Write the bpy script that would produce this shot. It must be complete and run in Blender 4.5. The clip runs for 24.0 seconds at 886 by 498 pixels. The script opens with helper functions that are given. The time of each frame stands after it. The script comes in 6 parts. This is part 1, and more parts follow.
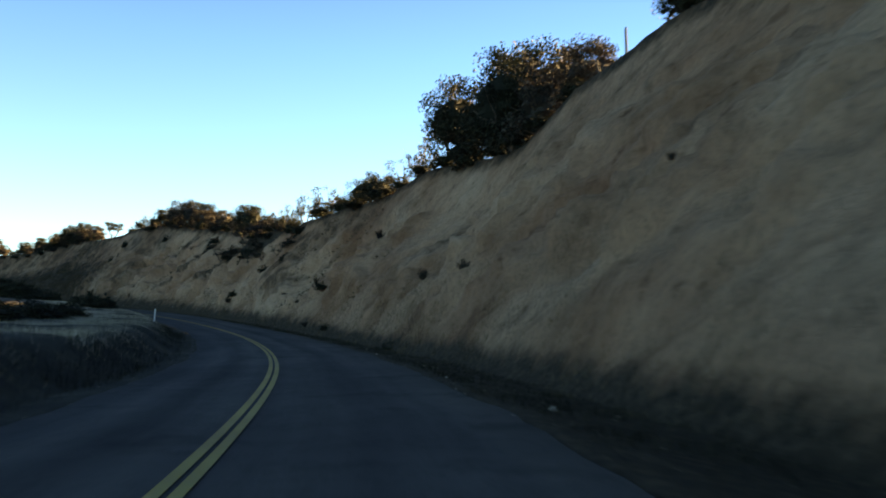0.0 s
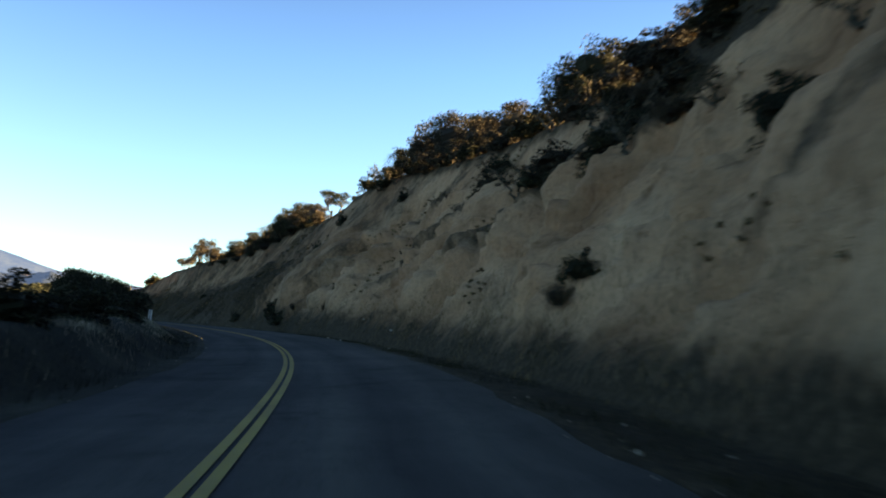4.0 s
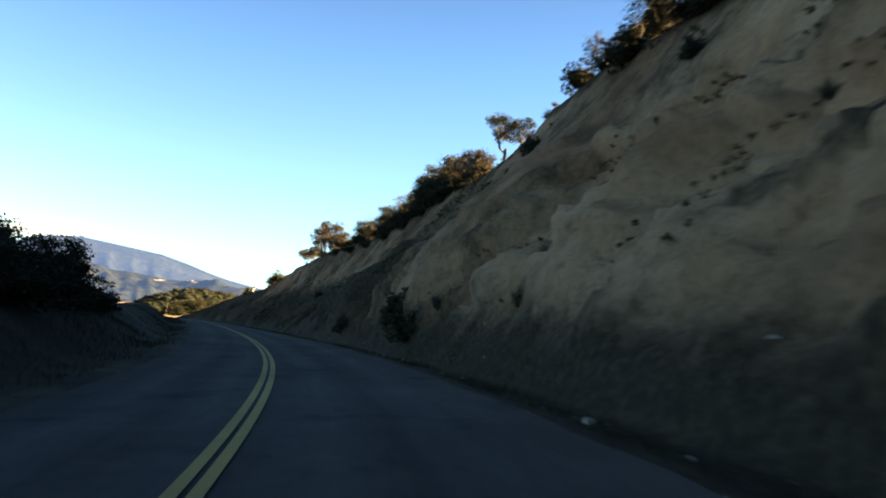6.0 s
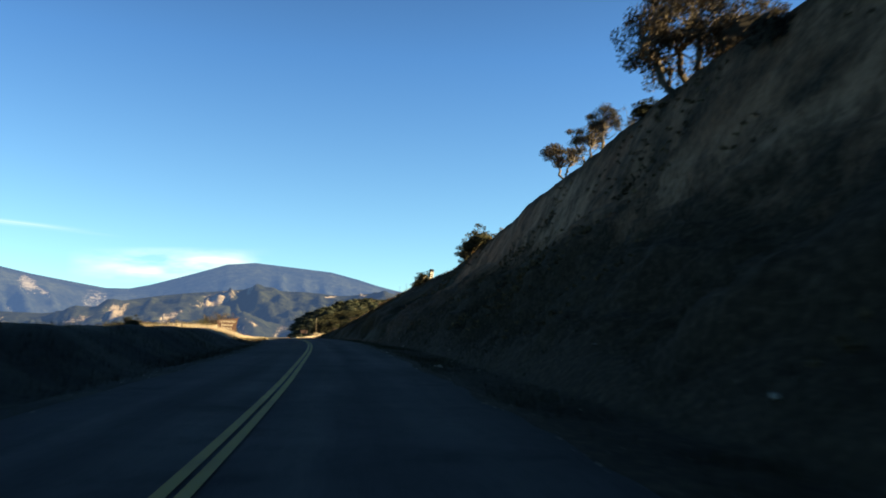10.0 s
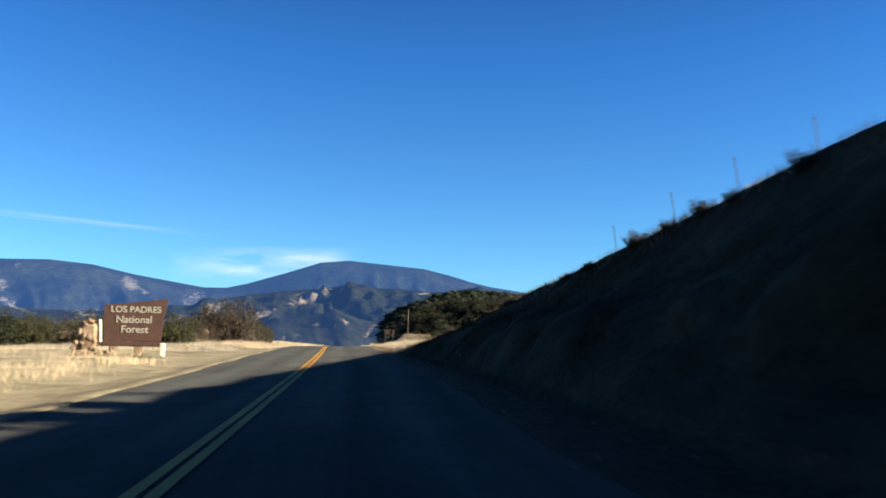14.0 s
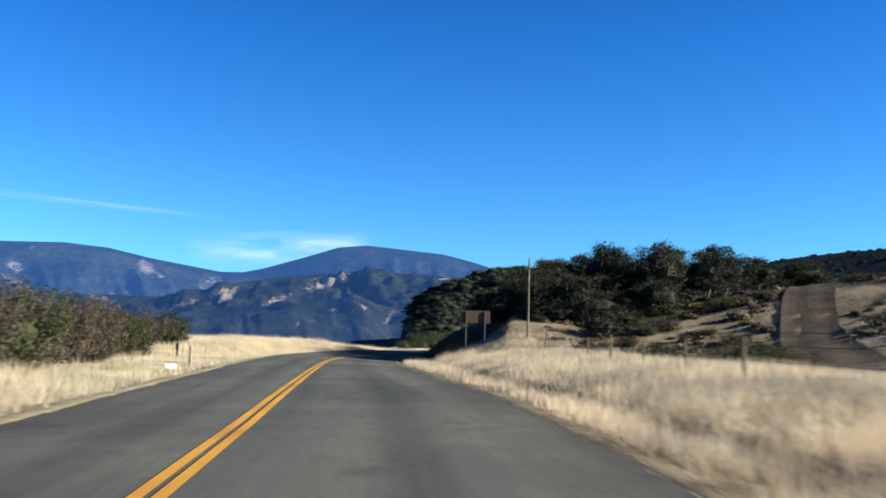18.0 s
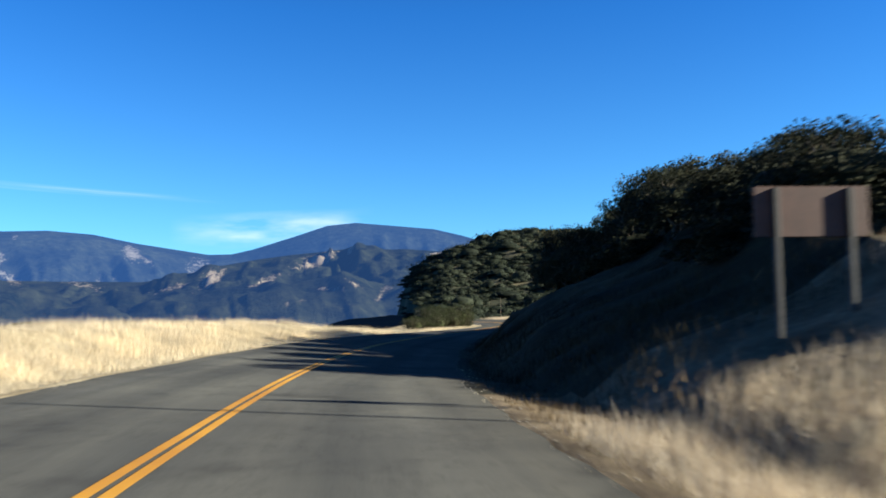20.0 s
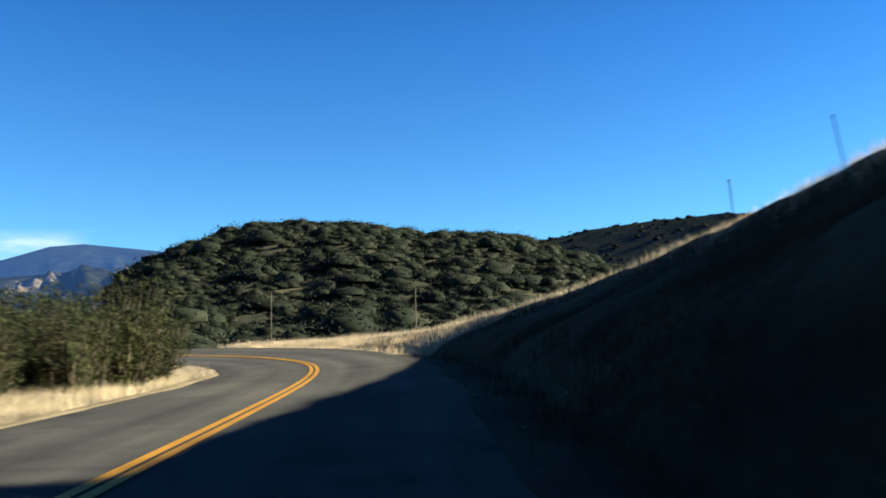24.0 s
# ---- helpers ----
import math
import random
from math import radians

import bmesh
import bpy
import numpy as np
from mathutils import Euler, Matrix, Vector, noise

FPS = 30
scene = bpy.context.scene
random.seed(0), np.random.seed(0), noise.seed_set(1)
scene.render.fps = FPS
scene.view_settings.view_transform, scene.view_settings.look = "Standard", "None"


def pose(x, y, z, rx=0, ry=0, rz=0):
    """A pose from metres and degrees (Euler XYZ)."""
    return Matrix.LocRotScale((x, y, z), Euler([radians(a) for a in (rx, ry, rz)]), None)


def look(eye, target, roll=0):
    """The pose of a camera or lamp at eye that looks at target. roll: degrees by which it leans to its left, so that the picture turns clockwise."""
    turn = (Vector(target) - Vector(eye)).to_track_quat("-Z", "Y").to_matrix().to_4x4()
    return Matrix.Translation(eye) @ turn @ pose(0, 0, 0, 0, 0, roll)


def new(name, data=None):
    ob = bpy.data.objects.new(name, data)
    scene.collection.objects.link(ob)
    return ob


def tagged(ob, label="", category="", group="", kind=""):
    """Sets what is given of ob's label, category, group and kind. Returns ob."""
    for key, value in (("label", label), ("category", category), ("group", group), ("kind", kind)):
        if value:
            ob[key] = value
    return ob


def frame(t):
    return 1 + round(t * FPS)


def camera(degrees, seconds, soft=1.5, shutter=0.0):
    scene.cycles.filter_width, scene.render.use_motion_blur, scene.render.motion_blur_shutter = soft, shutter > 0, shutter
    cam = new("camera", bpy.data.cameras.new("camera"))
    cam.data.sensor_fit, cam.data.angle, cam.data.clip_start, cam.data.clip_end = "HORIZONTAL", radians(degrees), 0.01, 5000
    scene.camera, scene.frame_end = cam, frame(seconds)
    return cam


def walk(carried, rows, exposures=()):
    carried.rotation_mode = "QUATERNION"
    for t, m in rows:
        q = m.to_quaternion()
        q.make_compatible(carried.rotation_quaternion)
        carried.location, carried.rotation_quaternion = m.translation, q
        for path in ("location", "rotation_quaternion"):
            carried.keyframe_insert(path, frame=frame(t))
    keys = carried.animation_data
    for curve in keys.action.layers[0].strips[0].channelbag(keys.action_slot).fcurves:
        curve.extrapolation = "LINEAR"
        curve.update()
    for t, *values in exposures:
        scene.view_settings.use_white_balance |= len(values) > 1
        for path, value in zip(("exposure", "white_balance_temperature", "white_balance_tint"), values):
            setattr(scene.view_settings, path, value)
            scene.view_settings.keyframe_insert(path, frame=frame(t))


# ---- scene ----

# ---- camera ----
cam = camera(54.7, 24.0, soft=1.75, shutter=0.35)
PATH = [
    (0.0, pose(0.00, 0.00, 1.25, 96.81, -3.16, -51.81)),
    (0.5, pose(7.43, 7.42, 1.47, 96.83, -3.76, -50.01)),
    (1.0, pose(14.59, 15.10, 1.71, 96.74, -4.16, -47.61)),
    (1.5, pose(21.42, 23.07, 1.97, 96.95, -4.69, -44.91)),
    (2.0, pose(27.87, 31.35, 2.27, 96.96, -4.31, -42.21)),
    (2.5, pose(33.95, 39.91, 2.59, 97.06, -3.94, -39.91)),
    (3.0, pose(39.66, 48.73, 2.96, 97.36, -3.36, -37.31)),
    (3.5, pose(45.01, 57.76, 3.36, 97.76, -4.16, -35.21)),
    (4.0, pose(50.01, 66.99, 3.79, 97.76, -4.66, -33.09)),
    (4.5, pose(54.71, 76.38, 4.22, 97.74, -5.08, -30.93)),
    (5.0, pose(59.13, 85.90, 4.65, 97.75, -5.50, -29.51)),
    (5.5, pose(63.13, 95.61, 5.08, 97.74, -5.97, -26.66)),
    (6.0, pose(66.57, 105.53, 5.48, 97.54, -6.07, -23.12)),
    (6.5, pose(69.47, 115.62, 5.86, 97.17, -6.19, -19.83)),
    (7.0, pose(71.84, 125.85, 6.20, 96.77, -5.25, -16.95)),
    (7.5, pose(73.78, 136.17, 6.51, 97.10, -4.08, -15.31)),
    (8.0, pose(75.40, 146.54, 6.80, 96.85, -3.66, -13.57)),
    (8.5, pose(76.80, 156.95, 7.08, 96.51, -2.82, -12.36)),
    (9.0, pose(78.06, 167.37, 7.34, 96.74, -1.86, -12.10)),
    (9.5, pose(79.23, 177.81, 7.60, 96.82, -1.73, -11.99)),
    (10.0, pose(80.35, 188.25, 7.86, 96.71, -1.23, -11.73)),
    (10.5, pose(81.39, 198.69, 8.12, 96.66, -0.39, -10.91)),
    (11.0, pose(82.30, 209.15, 8.37, 96.67, -0.52, -10.27)),
    (11.5, pose(83.14, 219.62, 8.62, 96.68, -0.71, -9.92)),
    (12.0, pose(83.96, 230.09, 8.87, 96.69, -0.83, -9.92)),
    (12.5, pose(84.66, 240.57, 9.12, 96.70, -0.95, -8.98)),
    (13.0, pose(85.13, 251.05, 9.36, 96.58, -0.65, -7.57)),
    (13.5, pose(85.40, 261.55, 9.58, 96.35, -1.01, -6.15)),
    (14.0, pose(85.48, 272.05, 9.78, 96.38, -0.99, -5.53)),
    (14.5, pose(85.45, 282.55, 9.96, 96.26, -0.99, -5.22)),
    (15.0, pose(85.37, 293.05, 10.11, 96.24, -0.47, -5.10)),
    (15.5, pose(85.22, 303.55, 10.25, 95.63, -0.39, -4.60)),
    (16.0, pose(85.01, 314.05, 10.36, 95.84, 0.03, -4.21)),
    (16.5, pose(84.75, 324.54, 10.48, 95.97, 0.53, -3.97)),
    (17.0, pose(84.45, 335.04, 10.58, 96.07, 0.51, -3.81)),
    (17.5, pose(84.14, 345.54, 10.67, 95.98, 0.04, -4.04)),
    (18.0, pose(83.88, 356.03, 10.71, 95.47, -1.43, -4.35)),
    (18.5, pose(83.67, 366.53, 10.70, 94.85, -1.00, -4.49)),
    (19.0, pose(83.51, 377.03, 10.61, 94.48, -0.36, -4.77)),
    (19.5, pose(83.35, 387.53, 10.46, 94.17, 0.26, -5.35)),
    (20.0, pose(83.19, 398.03, 10.25, 93.82, 0.74, -4.89)),
    (20.5, pose(83.18, 408.53, 10.00, 93.48, 1.34, -6.13)),
    (21.0, pose(83.49, 419.02, 9.73, 93.90, 2.84, -8.18)),
    (21.5, pose(84.21, 429.50, 9.48, 94.06, 3.20, -10.49)),
    (22.0, pose(85.38, 439.93, 9.27, 94.46, 3.90, -13.13)),
    (22.5, pose(87.00, 450.30, 9.10, 94.35, 4.18, -15.89)),
    (23.0, pose(89.06, 460.60, 8.98, 94.52, 4.39, -18.13)),
    (23.5, pose(91.52, 470.81, 8.90, 95.05, 3.21, -20.06)),
    (24.0, pose(94.31, 480.93, 8.89, 95.40, 1.21, -21.69)),
]
walk(cam, PATH, [(0.0, 3.25, 42000, 13), (3.5, 3.28, 42000, 13), (6.0, 3.26, 36000, 11), (8.0, 2.7, 22000, 5), (10.0, 2.28, 15500, 2), (13.0, 1.75, 8500, 0), (15.5, 1.69, 7500, -1), (17.0, 1.65, 6600, -2), (21.0, 1.75, 7200, -3), (22.0, 1.7, 7500, -4), (24.0, 1.82, 7800, -4)])

# ---- world and sun ----
SUN_AZ, SUN_EL = 104.0, 22.2  # degrees clockwise from +y; the sun stands to the right of the road, a little behind
world = bpy.data.worlds.new("sky")
scene.world = world
world.use_nodes = True
wn = world.node_tree.nodes
sky = wn.new("ShaderNodeTexSky")
sky.sky_type, sky.sun_disc = "NISHITA", False
sky.sun_elevation, sky.sun_rotation = radians(SUN_EL), radians(SUN_AZ)
sky.altitude, sky.air_density, sky.dust_density, sky.ozone_density = 900, 1.0, 0.0, 6.0
deep = wn.new("ShaderNodeMix")
deep.data_type, deep.blend_type = "RGBA", "MULTIPLY"
deep.inputs[0].default_value = 1.0
up = wn.new("ShaderNodeTexCoord")
height = wn.new("ShaderNodeSeparateXYZ")
clear = wn.new("ShaderNodeValToRGB")  # the clear blue of dry winter air, deepening towards the zenith
for stop, tone in ((0.0, (0.6, 0.93, 1.25)), (0.1, (0.5, 0.9, 1.25)), (0.33, (0.22, 0.69, 1.22)), (0.45, (0.17, 0.51, 0.9)), (0.66, (0.075, 0.2, 0.37)), (1.0, (0.042, 0.115, 0.21))):
    e = clear.color_ramp.elements[0 if stop == 0 else 1] if stop in (0.0, 1.0) else clear.color_ramp.elements.new(stop)
    if stop == 1.0:
        e = clear.color_ramp.elements[len(clear.color_ramp.elements) - 1]
    e.position, e.color = stop, (*tone, 1)
world.node_tree.links.new(up.outputs["Generated"], height.inputs[0])
world.node_tree.links.new(height.outputs[2], clear.inputs[0])
world.node_tree.links.new(clear.outputs[0], deep.inputs[7])
world.node_tree.links.new(sky.outputs[0], deep.inputs[6])
world.node_tree.links.new(deep.outputs[2], wn["Background"].inputs[0])
wn["Background"].inputs[1].default_value = 0.055
sun = new("sun", bpy.data.lights.new("sun", "SUN"))
sun.data.energy, sun.data.angle, sun.data.color = 5.0, radians(0.6), (1.0, 0.95, 0.88)
_az, _el = radians(SUN_AZ), radians(SUN_EL)
sun.matrix_world = look((0, 0, 0), (-math.sin(_az) * math.cos(_el), -math.cos(_az) * math.cos(_el), -math.sin(_el)))


# ---- small tools ----


def lattice(ix, iy, iz):
    n = (ix.astype(np.int64) * 374761393 + iy.astype(np.int64) * 668265263 + iz.astype(np.int64) * 2147483647) & 0x7FFFFFFF
    n = ((n ^ (n >> 13)) * 1274126177) & 0x7FFFFFFF
    n = (n ^ (n >> 16)) & 0x7FFFFFFF
    return n / 0x7FFFFFFF * 2 - 1


def vnoise(x, y, z=0.0):
    """Smooth value noise, about -1 to 1."""
    x, y, z = np.broadcast_arrays(np.asarray(x, float), np.asarray(y, float), np.asarray(z, float))
    ix, iy, iz = np.floor(x), np.floor(y), np.floor(z)
    fx, fy, fz = ((q - i) ** 2 * (3 - 2 * (q - i)) for q, i in ((x, ix), (y, iy), (z, iz)))
    out = 0
    for a in (0, 1):
        for b in (0, 1):
            for c in (0, 1):
                out = out + lattice(ix + a, iy + b, iz + c) * (fx if a else 1 - fx) * (fy if b else 1 - fy) * (fz if c else 1 - fz)
    return out


def fractal(x, y, z=0.0, octaves=4, gain=0.5):
    out, amp, k = 0, 1.0, 1.0
    for o in range(octaves):
        out = out + amp * vnoise(x * k + 17.3 * o, y * k - 9.1 * o, np.asarray(z) * k + 3.7 * o)
        amp, k = amp * gain, k * 2.03
    return out


def smooth(a, b, x):
    f = np.clip((np.asarray(x, float) - a) / (b - a), 0, 1)
    return f * f * (3 - 2 * f)


def mesh_of(name, verts, faces, material, shade=False):
    """A mesh from arrays of corners and equal-sided faces."""
    me = bpy.data.meshes.new(name)
    verts, faces = np.asarray(verts, np.float32), np.asarray(faces, np.int32)
    n, k = faces.shape
    me.vertices.add(len(verts))
    me.vertices.foreach_set("co", verts.ravel())
    me.loops.add(n * k)
    me.loops.foreach_set("vertex_index", faces.ravel())
    me.polygons.add(n)
    me.polygons.foreach_set("loop_start", np.arange(0, n * k, k, dtype=np.int32))
    me.polygons.foreach_set("use_smooth", np.full(n, shade))
    me.update(calc_edges=True)
    me.validate()
    if material:
        me.materials.append(material)
    return me


def grid_faces(rows, cols):
    a = (np.arange(rows - 1)[:, None] * cols + np.arange(cols - 1)[None, :]).ravel()
    return np.stack([a, a + 1, a + cols + 1, a + cols], 1)


def sheet(name, places, material, shade=True):
    """An object from a grid of places, rows x columns x 3."""
    r, c = places.shape[:2]
    return new(name, mesh_of(name, places.reshape(-1, 3), grid_faces(r, c), material, shade))


def part(name, bm, material, parent, label=""):
    """Links a bmesh, or a finished mesh, as one mesh object under a thing or a part."""
    if isinstance(bm, bpy.types.Mesh):
        me = bm
    else:
        me = bpy.data.meshes.new(name)
        bm.to_mesh(me)
        bm.free()
        me.materials.append(material)
    ob = new(name, me)
    ob.parent = parent
    return tagged(ob, label)


def thing(name, m, label, category, group=""):
    ob = new(name)
    ob.empty_display_size = 0.2
    ob.matrix_world = m
    return tagged(ob, label, category, group)


def box(bm, size, m=Matrix(), bevel=0.01):
    made = bmesh.ops.create_cube(bm, size=1.0, matrix=m @ Matrix.Diagonal((*size, 1)))["verts"]
    if bevel:
        edges = list({e for v in made for e in v.link_edges})
        bmesh.ops.bevel(bm, geom=edges, offset=bevel, segments=1, affect="EDGES")
    return bm


def tube_arrays(points, radii, sides=7):
    """Corners and faces of a tapered tube along points."""
    pts = np.asarray(points, float)
    d = np.gradient(pts, axis=0)
    d /= np.linalg.norm(d, axis=1)[:, None] + 1e-9
    ref = np.where(np.abs(d[:, 2:3]) > 0.9, np.array([[1.0, 0, 0]]), np.array([[0, 0, 1.0]]))
    a = np.cross(d, ref)
    a /= np.linalg.norm(a, axis=1)[:, None] + 1e-9
    b = np.cross(d, a)
    th = np.linspace(0, 2 * math.pi, sides, endpoint=False)
    ring = pts[:, None] + np.asarray(radii, float)[:, None, None] * (np.cos(th)[None, :, None] * a[:, None] + np.sin(th)[None, :, None] * b[:, None])
    n = len(pts)
    i = np.arange(n - 1)[:, None] * sides
    j = np.arange(sides)[None, :]
    k = (j + 1) % sides
    faces = np.stack([(i + j), (i + k), (i + sides + k), (i + sides + j)], -1).reshape(-1, 4)
    return ring.reshape(-1, 3), faces


def joined(pieces):
    vs, fs, n = [], [], 0
    for v, f in pieces:
        vs.append(v)
        fs.append(np.asarray(f) + n)
        n += len(v)
    return np.concatenate(vs), np.concatenate(fs)


# ---- materials ----
def material(name, rough=0.9, spec=0.3):
    m = bpy.data.materials.new(name)
    m.use_nodes = True
    b = m.node_tree.nodes["Principled BSDF"]
    b.inputs["Roughness"].default_value = rough
    b.inputs["Specular IOR Level"].default_value = spec
    return m, m.node_tree.nodes, m.node_tree.links, b


def coords(ns, ls, scale=(1, 1, 1), kind="Object"):
    tc = ns.new("ShaderNodeTexCoord")
    mp = ns.new("ShaderNodeMapping")
    mp.inputs["Scale"].default_value = scale
    ls.new(tc.outputs[kind], mp.inputs["Vector"])
    return mp.outputs[0]


def noise_node(ns, ls, vec, scale, detail=6, rough=0.6):
    n = ns.new("ShaderNodeTexNoise")
    n.inputs["Scale"].default_value, n.inputs["Detail"].default_value, n.inputs["Roughness"].default_value = scale, detail, rough
    ls.new(vec, n.inputs["Vector"])
    return n.outputs["Fac"]


def ramp(ns, ls, fac, *stops):
    n = ns.new("ShaderNodeValToRGB")
    e = n.color_ramp.elements
    while len(e) < len(stops):
        e.new(0.5)
    for el, (p, c) in zip(e, stops):
        el.position = p
        el.color = (*c, 1) if len(c) == 3 else c
    ls.new(fac, n.inputs["Fac"])
    return n.outputs["Color"]


def mix(ns, ls, fac, a, b, mode="MIX"):
    n = ns.new("ShaderNodeMix")
    n.data_type, n.blend_type = "RGBA", mode
    for sock, val in ((n.inputs[0], fac), (n.inputs[6], a), (n.inputs[7], b)):
        if isinstance(val, (int, float)):
            sock.default_value = val
        elif isinstance(val, tuple):
            sock.default_value = (*val, 1)
        else:
            ls.new(val, sock)
    return n.outputs[2]


def bump(ns, ls, bsdf, height, strength=0.5, distance=0.05):
    n = ns.new("ShaderNodeBump")
    n.inputs["Strength"].default_value, n.inputs["Distance"].default_value = strength, distance
    ls.new(height, n.inputs["Height"])
    ls.new(n.outputs[0], bsdf.inputs["Normal"])


def earth(name, dark, mid, light, fine=6.0, coarse=0.35, strength=0.6, distance=0.08, rough=0.95, stretch=(1, 1, 1)):
    """Soil, rock or litter: two scales of tone and a bump."""
    m, ns, ls, b = material(name, rough, 0.15)
    v = coords(ns, ls, stretch)
    big = noise_node(ns, ls, v, coarse, 5, 0.62)
    small = noise_node(ns, ls, v, fine, 8, 0.65)
    tone = ramp(ns, ls, big, (0.32, dark), (0.5, mid), (0.68, light))
    grain = ramp(ns, ls, small, (0.3, (0.55, 0.55, 0.55)), (0.7, (1.25, 1.25, 1.25)))
    ls.new(mix(ns, ls, 0.8, tone, grain, "MULTIPLY"), b.inputs["Base Color"])
    bump(ns, ls, b, small, strength, distance)
    return m


def foliage(name, dark, mid, light, rough=0.75, glow=0.12, patch=0.45, lit=(1.0, 0.95, 0.6)):
    m, ns, ls, b = material(name, rough, 0.08)
    geo = ns.new("ShaderNodeNewGeometry")
    ob = ns.new("ShaderNodeObjectInfo")
    tone = ramp(ns, ls, geo.outputs["Random Per Island"], (0.0, dark), (0.6, mid), (1.0, light))
    shift = ramp(ns, ls, ob.outputs["Random"], (0.0, (0.75, 0.8, 0.8)), (1.0, (1.25, 1.1, 0.95)))
    drift = ramp(ns, ls, noise_node(ns, ls, coords(ns, ls), patch, 3, 0.5), (0.35, (0.65, 0.66, 0.68)), (0.65, (1.35, 1.3, 1.2)))
    tone = mix(ns, ls, 1.0, tone, drift, "MULTIPLY")
    ls.new(mix(ns, ls, 1.0, tone, shift, "MULTIPLY"), b.inputs["Base Color"])
    tr = ns.new("ShaderNodeBsdfTranslucent")
    ls.new(mix(ns, ls, 1.0, tone, lit, "MULTIPLY"), tr.inputs[0])
    mx = ns.new("ShaderNodeMixShader")
    mx.inputs[0].default_value = glow
    ls.new(b.outputs[0], mx.inputs[1])
    ls.new(tr.outputs[0], mx.inputs[2])
    ls.new(mx.outputs[0], ns["Material Output"].inputs[0])
    return m


def sandstone():
    """Crumbling tan cut: broad tone, slanting beds, brown stains, dark pits; dark duff and weeds where the cover lies."""
    m, ns, ls, b = material("sandstone_cut", 0.95, 0.12)
    v = coords(ns, ls)
    big = noise_node(ns, ls, v, 0.1, 5, 0.55)
    mid = noise_node(ns, ls, v, 0.7, 8, 0.66)
    small = noise_node(ns, ls, v, 4.5, 7, 0.68)
    bedding = ns.new("ShaderNodeAttribute")
    bedding.attribute_name = "bedding"
    slant = ns.new("ShaderNodeMapping")
    slant.inputs["Scale"].default_value = (0.8, 0.09, 1.0)
    ls.new(bedding.outputs["Vector"], slant.inputs["Vector"])
    bed = noise_node(ns, ls, slant.outputs[0], 1.0, 7, 0.66)
    streak = noise_node(ns, ls, coords(ns, ls, (0.9, 0.9, 0.1)), 1.0, 6, 0.6)
    c = ramp(ns, ls, big, (0.3, (0.38, 0.15, 0.085)), (0.46, (0.49, 0.218, 0.127)), (0.6, (0.55, 0.268, 0.162)), (0.75, (0.61, 0.335, 0.212)))
    c = mix(ns, ls, 0.7, c, ramp(ns, ls, bed, (0.33, (0.5, 0.46, 0.43)), (0.44, (0.95, 0.94, 0.93)), (0.56, (1.05, 1.05, 1.04)), (0.7, (1.22, 1.2, 1.17))), "MULTIPLY")
    c = mix(ns, ls, 0.35, c, ramp(ns, ls, streak, (0.34, (0.6, 0.57, 0.55)), (0.5, (1, 1, 1)), (0.7, (1.15, 1.14, 1.12))), "MULTIPLY")
    c = mix(ns, ls, 0.7, c, ramp(ns, ls, mid, (0.31, (0.4, 0.35, 0.32)), (0.4, (1, 1, 1)), (0.7, (1.15, 1.14, 1.12))), "MULTIPLY")
    c = mix(ns, ls, 0.5, c, ramp(ns, ls, small, (0.3, (0.5, 0.48, 0.46)), (0.5, (1, 1, 1)), (0.72, (1.3, 1.27, 1.22))), "MULTIPLY")
    rust = noise_node(ns, ls, coords(ns, ls, (0.5, 0.5, 0.9)), 0.3, 6, 0.6)
    c = mix(ns, ls, 0.7, c, ramp(ns, ls, rust, (0.36, (0.62, 0.5, 0.42)), (0.47, (0.97, 0.9, 0.85)), (0.56, (1.03, 1.03, 1.02)), (0.68, (1.12, 1.14, 1.15))), "MULTIPLY")
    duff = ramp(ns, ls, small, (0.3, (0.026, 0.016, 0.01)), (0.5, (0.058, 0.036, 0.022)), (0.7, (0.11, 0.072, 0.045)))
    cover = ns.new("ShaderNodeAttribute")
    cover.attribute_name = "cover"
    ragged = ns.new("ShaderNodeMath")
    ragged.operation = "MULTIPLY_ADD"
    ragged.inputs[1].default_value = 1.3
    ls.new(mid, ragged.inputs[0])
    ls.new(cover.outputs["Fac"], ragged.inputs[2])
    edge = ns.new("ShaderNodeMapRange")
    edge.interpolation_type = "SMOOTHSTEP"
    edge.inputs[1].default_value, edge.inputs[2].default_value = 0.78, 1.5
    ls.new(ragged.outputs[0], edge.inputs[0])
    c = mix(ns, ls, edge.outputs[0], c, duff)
    ls.new(c, b.inputs["Base Color"])
    total = ns.new("ShaderNodeMath")
    total.operation = "MULTIPLY_ADD"
    total.inputs[1].default_value = 2.5
    ls.new(mid, total.inputs[0])
    ls.new(small, total.inputs[2])
    bump(ns, ls, b, total.outputs[0], 0.8, 0.2)
    return m


CLIFF = sandstone()
# Near-black soil: the shade on the road banks is put into its colour.
SHADE_BRUSHLAND = earth("brush_and_soil", (0.018, 0.016, 0.01), (0.034, 0.029, 0.017), (0.062, 0.052, 0.031), 5.0, 0.3, 0.9, 0.12)
HILLSOIL = earth("hill_soil", (0.03, 0.032, 0.02), (0.046, 0.047, 0.03), (0.12, 0.1, 0.064), 1.5, 0.06, 0.6, 0.15)
SOIL = earth("shoulder_soil", (0.085, 0.06, 0.038), (0.145, 0.107, 0.07), (0.23, 0.175, 0.118), 9.0, 0.9, 0.7, 0.05)
DRYLAND = earth("dry_grass_ground", (0.16, 0.125, 0.08), (0.27, 0.218, 0.145), (0.37, 0.31, 0.215), 7.0, 0.4, 0.8, 0.08)
